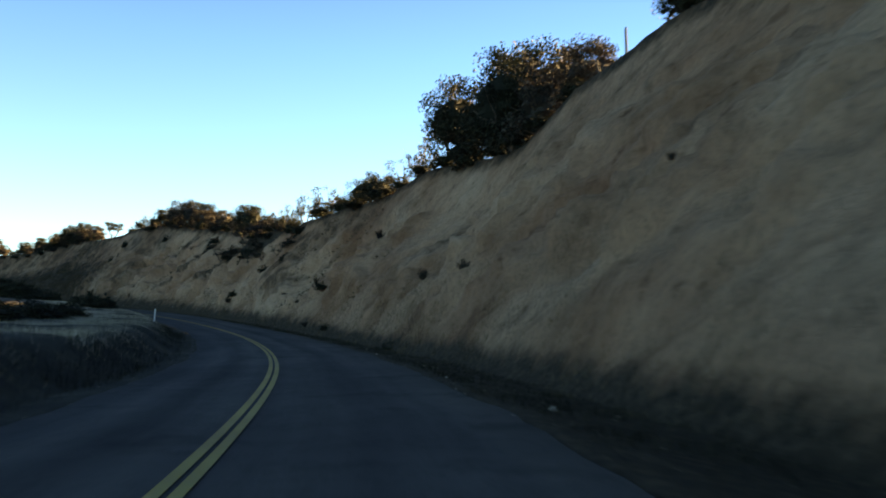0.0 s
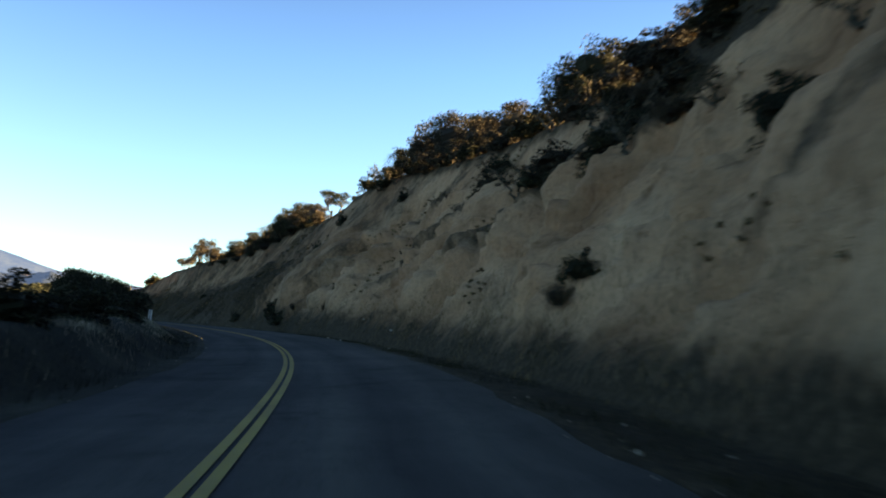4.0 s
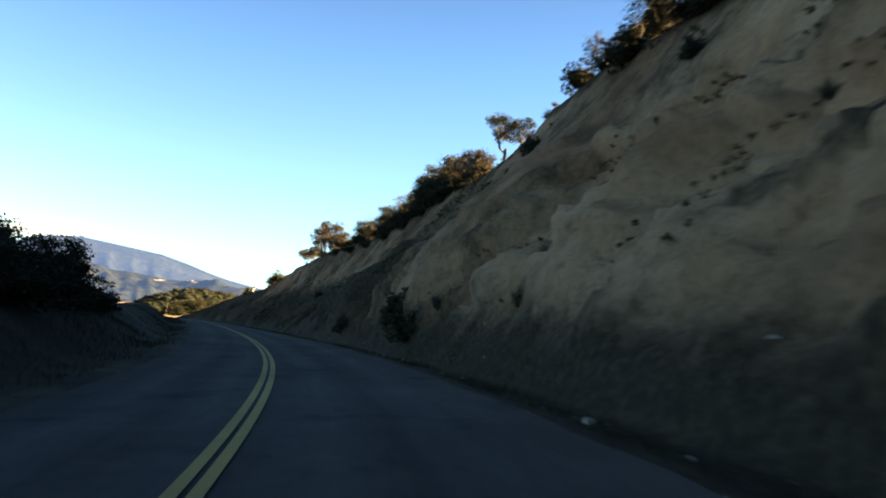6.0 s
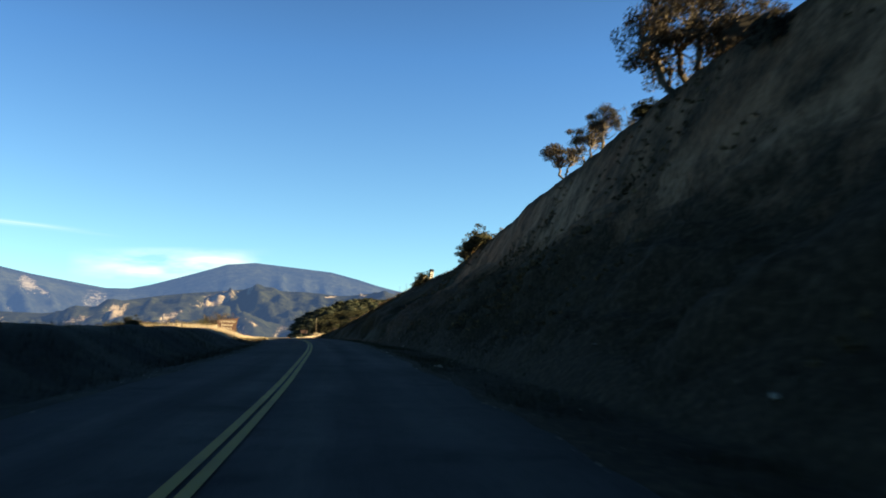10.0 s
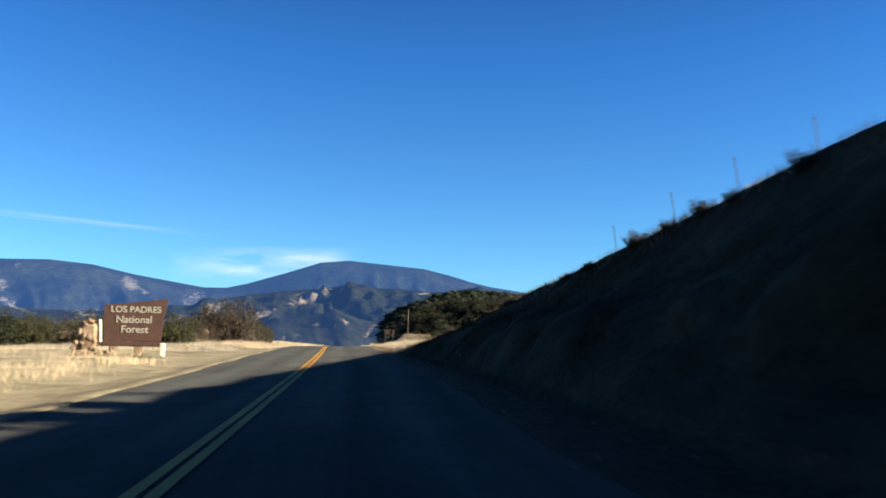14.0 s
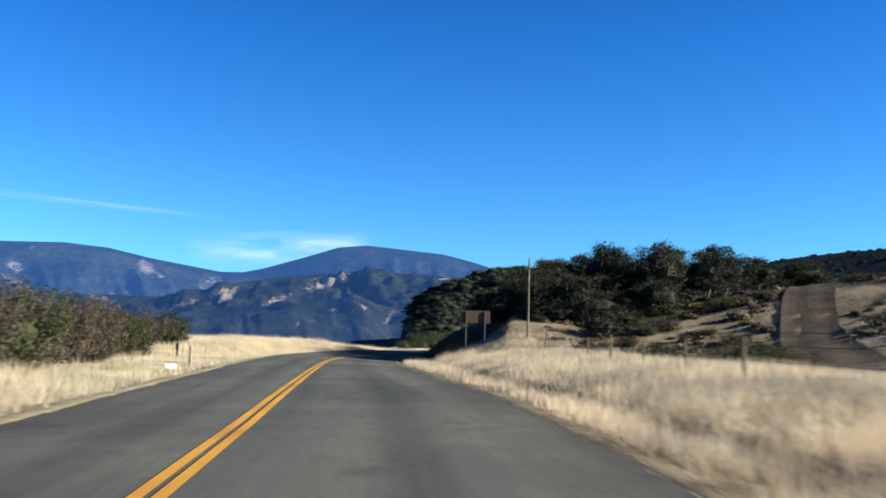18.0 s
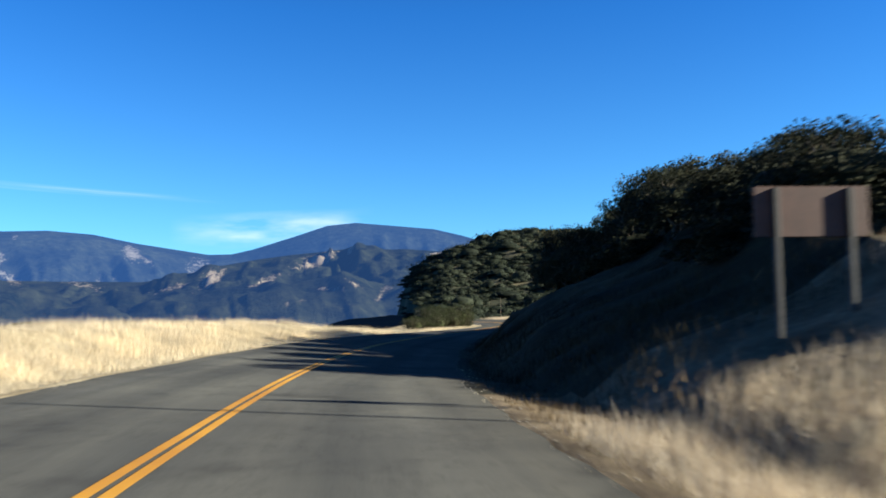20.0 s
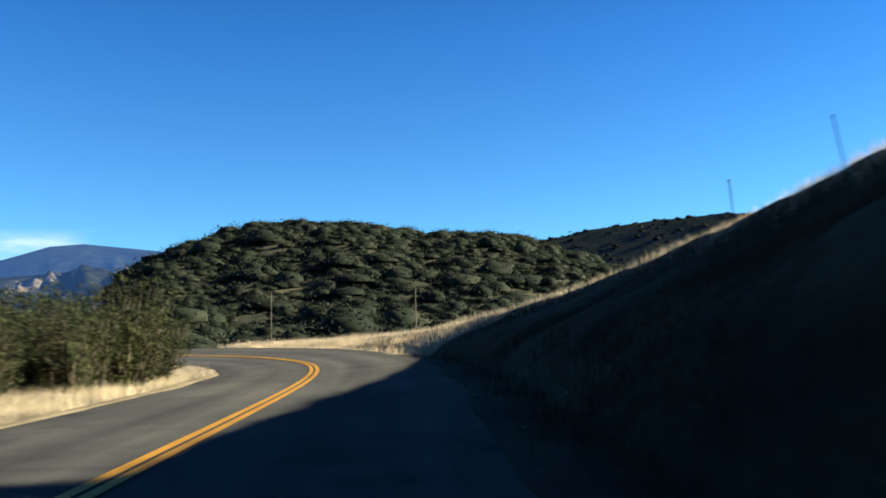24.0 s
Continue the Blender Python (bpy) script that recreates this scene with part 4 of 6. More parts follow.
        core = q * (np.array([1.45, 1.45, 1.05] if style != "scrub" else [0.85, 0.85, 0.9]) * (1 + 0.35 * vnoise(q[..., 0] * 2 + seed, q[..., 1] * 2, q[..., 2] * 2))[..., None]) + np.array([0, 0, {"oak": 2.2, "bush": 1.7, "scrub": 1.5}[style]])
        cv, cf = joined([(cv, cf), (core.reshape(-1, 3), grid_faces(*ct.shape))])
    return (mesh_of("trunk", tv, tf, BARK, True), mesh_of("bough", lv, lf, BARK, True), mesh_of("crown", cv, cf, leaf))


KINDS = {
    "oak": [plant(11, "oak", OAK_LEAF, 1.6), plant(12, "oak", OAK_LEAF, 1.6), plant(13, "oak", OAK_LEAF, 1.6)],
    "rusty": [plant(21, "oak", RUST_LEAF, 1.5), plant(22, "bush", RUST_LEAF)],
    "umbrella": [plant(31, "umbrella", RUST_LEAF, 2.0), plant(32, "umbrella", OAK_LEAF, 2.0)],
    "broad": [plant(35, "broad", RUST_LEAF, 2.2)],
    "twiggy": [plant(41, "twiggy", OAK_LEAF), plant(42, "twiggy", BARE_TWIG)],
    "bush": [plant(51, "bush", OAK_LEAF), plant(52, "bush", OAK_LEAF)],
    "scrub": [plant(61, "scrub", SCRUB_LEAF), plant(62, "scrub", SCRUB_LEAF)],
    "sage": [plant(63, "scrub", SAGE_LEAF), plant(64, "scrub", SAGE_LEAF)],
    "grey": [plant(71, "scrub", BARE_TWIG), plant(72, "scrub", BARE_TWIG)],
}
SMALL = {
    "bush": [plant(81, "bush", OAK_LEAF, 0.4), plant(82, "bush", OAK_LEAF, 0.4)],
    "rusty": [plant(83, "bush", RUST_LEAF, 0.4)],
    "twiggy": [plant(84, "twiggy", OAK_LEAF, 0.5)],
    "scrub": [plant(85, "scrub", SCRUB_LEAF, 0.5), plant(86, "scrub", SCRUB_LEAF, 0.5)],
    "grey": [plant(87, "scrub", BARE_TWIG, 0.5)],
}
LABELS = {
    "oak": ("oak_tree", "dark green evergreen oak with a dense rounded crown", "tree"),
    "rusty": ("oak_tree", "oak with dull brown leaves on the crest", "tree"),
    "umbrella": ("oak_tree", "wind-shaped oak with a flat crown and bare trunks", "tree"),
    "twiggy": ("shrub", "sparse leggy shrub with bare crooked branches", "shrub"),
    "bush": ("bush", "dense dark green chaparral bush growing on soil", "bush"),
    "scrub": ("bush", "olive green scrub bush with upright fine twigs", "bush"),
    "sage": ("bush", "grey-green leafy bush beside pale dry grass", "bush"),
    "broad": ("oak_tree", "broad brown oak on several bare trunks", "tree"),
    "grey": ("bush", "grey leafless winter bush of fine twigs", "bush"),
}
planted = random.Random(5)


def grow(kind, s, u, w, h, group, sink=0.15, lean=0.0):
    meshes = planted.choice(SMALL[kind] if w < (3.0 if kind in ("scrub", "grey") else 4.2) and kind in SMALL else KINDS[kind])
    name, label, category = LABELS[kind]
    p = Vector(at(s, u, float(ground_h(s, u)) - sink))
    m = Matrix.Translation(p) @ pose(0, 0, 0, lean, 0, planted.uniform(0, 360)) @ Matrix.Diagonal((w / 5.0, w / 5.0, h / 4.4, 1))
    t = thing(name, m, label, category, group)
    for me in meshes:
        part(me.name.split(".")[0], me, None, t)
    return t


CREST_A = [("bush", 35, 17, 4, 2.6), ("bush", 30, 18, 5, 3), ("oak", 66, 16.3, 7.5, 8), ("oak", 58, 16.6, 7.5, 8), ("oak", 62, 19, 8.5, 10), ("rusty", 52, 17.5, 7, 7.5), ("rusty", 47.5, 18, 5.5, 5.2), ("oak", 55, 19, 7.5, 9), ("bush", 57, 15.9, 4, 3), ("bush", 63, 15.6, 4, 2.6),
           ("twiggy", 71, 15, 3.6, 3.6), ("bush", 80, 14.2, 5, 3.7), ("twiggy", 76, 14.8, 3.6, 3.2), ("oak", 84, 14, 4.4, 3.6), ("twiggy", 90, 12, 3.8, 3.2), ("bush", 87, 13.2, 3.4, 2.2)]
CREST_B = [("twiggy", 96, 11.6, 3.4, 3.6), ("twiggy", 102, 11.8, 3.2, 3.0), ("bush", 106, 12, 3, 2.4), ("twiggy", 108, 13.4, 3, 2.8), ("rusty", 112, 12.6, 3.4, 2.6), ("oak", 122, 13.2, 5, 4.2),
           ("oak", 127, 14.6, 5.5, 4.4), ("rusty", 118, 14.0, 4, 3.4), ("rusty", 136, 14.6, 5, 3.4), ("rusty", 143, 15.2, 5, 3.4), ("rusty", 150, 15.4, 6, 5), ("rusty", 156, 15.8, 6.4, 5.2),
           ("oak", 147, 17, 5.5, 4.6), ("oak", 162, 16, 4.6, 3.2), ("bush", 131, 14.4, 4, 2.6)]
CREST_C = [("umbrella", 183, 15.8, 4.2, 3.4), ("bush", 174, 15.6, 2.2, 1.4), ("rusty", 195, 17.2, 4.6, 3.4), ("rusty", 201, 17.4, 5.2, 4.2), ("oak", 206, 17, 4.8, 4.6), ("oak", 210, 17.2, 4.6, 4.6),
           ("twiggy", 214, 16.6, 4, 3), ("oak", 221, 16, 4.4, 3.8), ("twiggy", 224, 15.6, 3.4, 2.8), ("bush", 217, 16.6, 3, 2.2), ("oak", 216, 17.4, 5, 4.2), ("oak", 228, 15.4, 4.4, 3.2), ("oak", 203, 18, 5.4, 4.8)]
for k in range(17):
    s = 190 + 44 * k / 16
    CREST_C.append(("bush" if k % 4 else "rusty", s, float(toe(s) + crest_w(s)) + 0.5 * math.sin(3 * k), 2.4 + 0.7 * math.sin(5 * k), 1.3 + 0.4 * math.cos(7 * k)))
CREST_D = [("broad", 242, 13.4, 6.6, 4.8), ("rusty", 239, 14.6, 4.2, 3.2), ("bush", 246, 13.2, 1.9, 1.1), ("umbrella", 252, 13.1, 2.2, 2.4), ("umbrella", 255.5, 13.3, 2.7, 2.4), ("umbrella", 260, 13.4, 3.4, 2.5),
           ("twiggy", 249, 13.4, 1.8, 1.2), ("bush", 283, 13.3, 3.2, 2.3), ("bush", 286, 13.2, 3.2, 2.2), ("bush", 289, 13.4, 2.6, 1.9), ("bush", 302.5, 11.8, 2.4, 1.6), ("bush", 304.5, 11.6, 1.8, 1.1), ("twiggy", 307, 11.5, 1.2, 0.7), ("grey", 313.5, 10.8, 1.1, 0.7), ("grey", 317, 10.6, 0.8, 0.5), ("grey", 319, 10.5, 1.0, 0.7), ("grey", 324, 10.1, 1.2, 0.8), ("grey", 321.5, 10.4, 0.8, 0.5), ("bush", 328, 9.6, 0.9, 0.5), ("grey", 331, 9.4, 0.8, 0.5)]
edge_rnd = random.Random(61)
for k in range(44):
    s = 94 + 74 * k / 43 + edge_rnd.uniform(-0.8, 0.8)
    x = edge_rnd.uniform(0.94, 1.08) if k % 3 or s > 132 else edge_rnd.uniform(0.68, 0.88)
    w = edge_rnd.uniform(2.0, 3.4)
    CREST_B.append((edge_rnd.choice(["bush", "bush", "rusty", "twiggy"]), s, float(toe(s) + crest_w(s) * x), w, w * edge_rnd.uniform(0.42, 0.7)))
for k in range(90):
    s, x = edge_rnd.uniform(92, 140), edge_rnd.uniform(0.62, 0.98)
    h = float(crest_h(s)) * x
    if float(fractal(np.array((h + 0.55 * s) * 0.28), np.array((s - 0.55 * h) * 0.05), 43.0, 4, 0.6)) > 0.12:
        w = edge_rnd.uniform(1.1, 2.4)
        CREST_B.append((edge_rnd.choice(["bush", "rusty", "grey"]), s, float(toe(s) + crest_w(s) * x), w, w * edge_rnd.uniform(0.4, 0.6)))
for k in range(12):
    s = 45 + 45 * k / 11
    w = edge_rnd.uniform(2.2, 3.4)
    CREST_A.append(("bush", s, float(toe(s) + crest_w(s) * edge_rnd.uniform(0.97, 1.06)), w, w * edge_rnd.uniform(0.45, 0.7)))
for k in range(26):
    s = 196 + 34 * k / 25 + edge_rnd.uniform(-0.5, 0.5)
    w = edge_rnd.uniform(2.8, 4.0) if 198 < s < 218 else edge_rnd.uniform(1.8, 2.8)
    CREST_C.append((edge_rnd.choice(["bush", "rusty", "bush", "twiggy"]), s, float(toe(s) + crest_w(s)) + edge_rnd.uniform(-0.2, 1.4), w, w * edge_rnd.uniform(0.6, 0.85)))
for row in CREST_A + CREST_B + CREST_C + CREST_D:
    grow(*row, "trees on the crest")

GROVE = [("oak", 442, 15, 5, 3.6), ("oak", 446, 18, 5.4, 5.6), ("oak", 444, 21.4, 5.4, 5.6), ("oak", 452, 28.8, 5.6, 4.4), ("oak", 447, 20, 6, 4.2), ("oak", 452, 14.8, 5, 3.2), ("oak", 455, 25, 6.5, 4.6), ("oak", 461, 18, 6, 4.2), ("oak", 464, 22, 6.5, 4.8), ("oak", 449, 27, 6, 4), ("oak", 456, 33, 6.5, 3.4),
         ("oak", 470, 19, 6, 4.2), ("oak", 468, 27, 6.5, 4.4), ("oak", 441, 21, 4.5, 3.0), ("oak", 444, 17.6, 5, 3.4), ("bush", 437, 13, 3, 1.8), ("bush", 437, 17.5, 3, 1.6), ("oak", 458, 38, 6, 3.2), ("bush", 439.5, 13, 3.4, 1.7), ("oak", 443, 12.6, 5, 3.4), ("bush", 447, 12.7, 4.6, 3.0), ("bush", 450.5, 12.4, 4.5, 2.6)]
SLOPE_TREES = [("oak", 452, 12.0, 4.6, 2.4), ("oak", 457, 12.0, 4.6, 2.8), ("oak", 463, 12.4, 5, 3.6), ("oak", 470, 12.6, 5.4, 4.6), ("oak", 477, 12.4, 5.0, 3.9), ("oak", 485, 12.6, 5.0, 4.0), ("oak", 480.5, 8.6, 4.6, 4.6), ("oak", 484, 8.0, 5.0, 5.2), ("oak", 477.5, 9.4, 4.4, 4.2), ("bush", 474, 9.6, 4, 2.6),
               ("bush", 467, 10.2, 3.6, 2.2), ("bush", 460, 10.4, 3.4, 2.0), ("oak", 467, 15.8, 6, 4.2), ("oak", 474, 15.8, 6, 4.6), ("oak", 481, 15.8, 6, 4.9), ("oak", 487.5, 16, 6, 4.8), ("oak", 491, 13.0, 5.4, 4.4), ("oak", 495, 12.4, 4.4, 3.2), ("oak", 489, 10.4, 5.0, 4.6), ("bush", 494, 11.2, 3, 2.2), ("bush", 499, 12.4, 2.2, 1.6), ("oak", 504.2, 12.1, 3.4, 2.4), ("oak", 506.4, 11.8, 2.8, 2.0), ("bush", 512, 11.0, 1.2, 0.7), ("bush", 487, 13.8, 4.4, 3.0), ("bush", 490.5, 14.0, 4.4, 3.0), ("bush", 494, 13.8, 4.2, 2.6), ("bush", 484.5, 9.2, 3.4, 2.2), ("bush", 491.5, 10.6, 3.2, 1.8)]
GROVE += [("oak", 437.5, 15.8, 4.6, 2.8), ("bush", 433, 15, 3.2, 2.0), ("bush", 441.8, 12.0, 3.4, 1.5), ("bush", 446, 9.8, 3.4, 2.0), ("bush", 436.5, 11.6, 2.2, 0.9), ("oak", 412, 40, 5, 2.3), ("oak", 417, 42, 5.5, 2.8), ("bush", 422, 41, 4.5, 2.0)]
for row in GROVE + SLOPE_TREES:
    grow(*row, "oaks on the right of the road")

EDGE = [("bush", 349, 10.5, 2.2, 0.8), ("bush", 352, 9.6, 2.4, 1.0), ("bush", 355, 10.8, 2.6, 1.1), ("scrub", 357.5, 9.4, 2.4, 1.4), ("bush", 360, 10.6, 2.8, 1.6), ("bush", 363, 12, 2.6, 1.4), ("scrub", 362, 9.6, 2.0, 1.1), ("bush", 353, 12.6, 2.4, 0.9), ("bush", 358, 13.4, 2.6, 1.1)]
brushy = random.Random(83)
for k in range(16):
    s = 340 + 24 * k / 15 + brushy.uniform(-0.6, 0.6)
    w = brushy.uniform(0.7, 1.5)
    EDGE.append((brushy.choice(["grey", "bush", "scrub"]), s, float(toe(s) + crest_w(s)) + brushy.uniform(-0.5, 0.4), w, w * brushy.uniform(0.5, 0.8)))
for row in EDGE:
    grow(*row, "bushes at the end of the slope")
FIELD = [(398, 14, 1.6, 0.8), (404, 17, 2.0, 0.9), (409, 21, 2.4, 1.0), (413, 16, 1.6, 0.7), (417, 24, 2.4, 1.1), (420, 19, 2.2, 0.9), (424, 27, 2.6, 1.1), (428, 22, 2.4, 1.0), (431, 31, 3.0, 1.3), (402, 25, 2.2, 0.9), (395, 20, 1.8, 0.8),
         (433, 18, 2.6, 1.3), (426, 15.5, 2.0, 0.9), (412, 31, 2.4, 1.0), (388, 28, 2.2, 0.9), (396, 33, 2.4, 1.0), (380, 24, 1.8, 0.7), (420, 11.8, 1.6, 0.9), (424, 12.6, 1.8, 1.0)]
for k, row in enumerate(FIELD):
    if 402 < row[0] < 448 and abs(row[1] - (21.9 + 0.447 * (row[0] - 417.5))) < 3.6:
        continue
    grow("scrub" if k % 3 else "grey", *row, "low shrubs in the field")
hillside = random.Random(15)
for k in range(70):
    s = hillside.uniform(398, 446)
    u = hillside.uniform(13.5, 21.9 + 0.447 * (s - 417.5) - 3.4) if k % 3 else hillside.uniform(21.9 + 0.447 * (s - 417.5) + 3.4, 44)
    w = hillside.uniform(1.0, 2.8)
    grow("scrub" if k % 4 else "grey", s, u, w, w * hillside.uniform(0.35, 0.5), "low shrubs in the field")
LEFT = [("scrub", 398, -11.2, 5.0, 3.9), ("grey", 402.5, -11.4, 5.0, 3.6), ("sage", 405.5, -10.9, 4.6, 3.1), ("grey", 411, -11.4, 4.6, 3.0), ("scrub", 417, -12.0, 4.6, 2.8), ("sage", 422, -12.4, 4.2, 2.3), ("grey", 394, -10.8, 4.6, 3.8), ("scrub", 408.5, -12.0, 4.2, 2.6), ("sage", 414, -12.4, 4, 2.3), ("scrub", 372, -15, 6, 3.4), ("scrub", 366, -19, 6, 3.2), ("grey", 378, -14.5, 5, 2.6), ("scrub", 360, -24, 6, 3), ("grey", 384, -14.5, 5.5, 3.6), ("grey", 387, -11.6, 6.6, 5.5), ("grey", 391, -13.0, 6.6, 5.6), ("scrub", 394.5, -15.5, 6, 4.2), ("scrub", 388.5, -15.5, 6, 4.2), ("grey", 397, -13, 4.5, 3.4),
        ("scrub", 400, -12, 5, 3.0), ("grey", 407, -10.8, 3.6, 2.8), ("scrub", 405, -14.5, 5, 3.4), ("grey", 413, -11.0, 4, 3.0), ("grey", 418, -12.6, 4, 2.8), ("scrub", 423, -12.5, 4, 2.6), ("scrub", 430, -14.5, 4, 2.4), ("scrub", 437, -15.5, 4, 2.2),
        ("scrub", 354, -17, 4, 2.2), ("scrub", 347, -26, 5, 2.6), ("grey", 343, -22, 4, 2.4)]
LEFT_END = [("sage", 522, -8.6, 3.2, 2.2), ("sage", 526, -7.6, 3.2, 2.6), ("sage", 530, -7.2, 3.6, 3.7), ("sage", 533.5, -6.9, 3.4, 2.7), ("sage", 531, -9.5, 4.2, 3.4), ("sage", 518, -11, 3.4, 1.8), ("sage", 537, -7.4, 2.6, 1.9), ("sage", 528, -8.6, 4, 3.0), ("sage", 524, -9.4, 4, 2.3), ("sage", 520, -9.4, 3.6, 1.7), ("sage", 535, -8.6, 4, 2.6), ("sage", 527, -11, 4.4, 3.2), ("sage", 533, -10.5, 4.2, 3.2), ("sage", 515, -9.6, 3.2, 1.8)]
thicket = random.Random(27)
for k in range(30):
    s = 342 + 44 * k / 29
    LEFT.append((thicket.choice(["scrub", "scrub", "bush", "grey"]), s, -24 + 8.5 * (s - 342) / 44 - thicket.uniform(-0.5, 4), thicket.uniform(3.4, 5), thicket.uniform(1.7, 2.6)))
for k in range(24):
    s = 396 + 42 * k / 23
    LEFT.append((thicket.choice(["scrub", "bush", "grey"]), s, -12.6 - thicket.uniform(-0.6, 3.5), thicket.uniform(3.2, 4.6), thicket.uniform(2.2, 3.2)))
for row in LEFT + LEFT_END:
    grow(*row, "scrub on the left of the road")
LEFT_DARK = [("bush", 40, -12.5, 5, 1.2), ("bush", 47, -12, 5, 1.2), ("bush", 55, -11.6, 5, 1.1), ("bush", 99, -8.6, 4.4, 1.2), ("bush", 106, -8.4, 4.6, 1.3), ("bush", 113, -8.2, 4.6, 1.3), ("bush", 96, -10, 5, 1.4), ("bush", 122, -8.2, 4, 1.3),
             ("bush", 140, -9.4, 4, 1.9), ("bush", 146, -9.2, 4, 2.0), ("oak", 151, -9.6, 4.2, 2.5), ("bush", 156, -9.6, 4, 1.9), ("oak", 147, -12, 4, 2.6), ("bush", 160, -9.2, 4.4, 2.6), ("oak", 163.5, -9.6, 4.2, 3.1), ("bush", 166, -8.4, 3, 1.6), ("oak", 157, -10.8, 5, 3.3), ("bush", 152, -8.9, 4.2, 2.4), ("bush", 167.5, -10.2, 3.6, 2.2), ("oak", 160, -12.5, 5, 3.4), ("bush", 253, -10.5, 1.2, 0.8), ("bush", 189, -11, 3, 0.7), ("bush", 205, -12, 3, 0.7)]
for kind, s, u, w, h in LEFT_DARK:
    n = 3 if w / h > 2.6 else 1
    for k in range(n):
        grow(kind, s + 1.5 * (k - (n - 1) / 2), u + 0.5 * math.sin(s + 2 * k), w if n == 1 else h * 2.1, h * (1 if n == 1 else 0.85 + 0.3 * (k % 2)), "bushes on the left bank")
FACE = [(99, 8.1, 1.9, 1.7), (113, 9.4, 1.7, 1.3), (116, 9.6, 1.6, 1.2), (106, 6.4, 1.3, 1.0), (161, 5.7, 2.4, 1.5), (166, 7.8, 1.4, 1.2), (170, 12.6, 1.5, 1.6), (154, 13.0, 1.5, 1.5), (164.5, 6.0, 2.3, 2.0), (159, 6.4, 0.9, 0.7),
        (179, 5.7, 1.6, 1.2), (167, 8.0, 1.3, 1.1), (163, 8.2, 0.6, 0.5), (174, 7.0, 1.1, 0.7), (170, 10.2, 1.3, 1.6), (181, 5.9, 1.1, 1.0), (151, 10.5, 0.9, 0.5), (44, 5.3, 1.7, 0.8), (107, 6.1, 1.2, 0.7)]
FACE += [(74, 7.4, 1.5, 0.9), (71, 5.7, 1.2, 0.5), (64, 5.7, 1.3, 0.5), (70, 11.2, 1.1, 0.9), (77, 7.8, 0.9, 0.7), (85, 6.8, 0.8, 0.4), (79, 6.6, 0.5, 0.4), (149, 6.5, 0.7, 0.7), (140, 8.5, 0.6, 0.4), (168, 10.9, 1.3, 1.4), (47, 7.7, 0.8, 0.7),
         (39, 7.6, 0.8, 0.7), (14, 8.0, 0.45, 0.4), (23, 9.7, 0.4, 0.3), (185, 8.7, 1.2, 0.7), (210, 9.0, 1.7, 1.0), (220, 9.4, 2.6, 1.2), (147, 7.8, 0.6, 0.4)]
for s, u, w, h in FACE:
    row = (s, u - 0.9 if 140 < s < 200 and u < 9 else u, w, h)
    grow("bush" if w > 1.25 else "grey", *row, "bushes on the cut", 0.2 + 0.18 * row[3])


# ---- dry brush clinging to the cut ----
r = np.random.default_rng(44)
cl = []
for _ in range(6000):
    s = r.uniform(62, 292)
    x = r.uniform(0.1, 1.0)
    u = float(toe(s) + crest_w(s) * x)
    h = float(ground_h(s, u))
    thick = float(fractal(np.array((h + 0.55 * s) * 0.28), np.array((s - 0.55 * h) * 0.05), 43.0, 4, 0.6))
    if thick + r.normal() * 0.45 < (0.95 if s < 112 else 0.72):
        continue
    w = r.uniform(0.08, 0.27) * (1.8 if r.random() < 0.12 else 1)
    for k in range(r.integers(2, 6)):
        ss = s - 0.3 * k * r.uniform(0.5, 1.2)
        uu = float(toe(ss) + crest_w(ss) * x) + 0.14 * k
        cl.append((at(ss, uu, float(ground_h(ss, uu)) + 0.08) + r.normal(size=3) * 0.1, w * r.uniform(0.4, 0.7)))
v, f = crown_leaves(r, cl, 0.6, 14, 0.075, 0.35, 0.3)
tagged(new("dry_brush", mesh_of("dry_brush", v, f, CLING)), "small dry brown weeds clinging to the cliff face", "brush", kind="stuff")

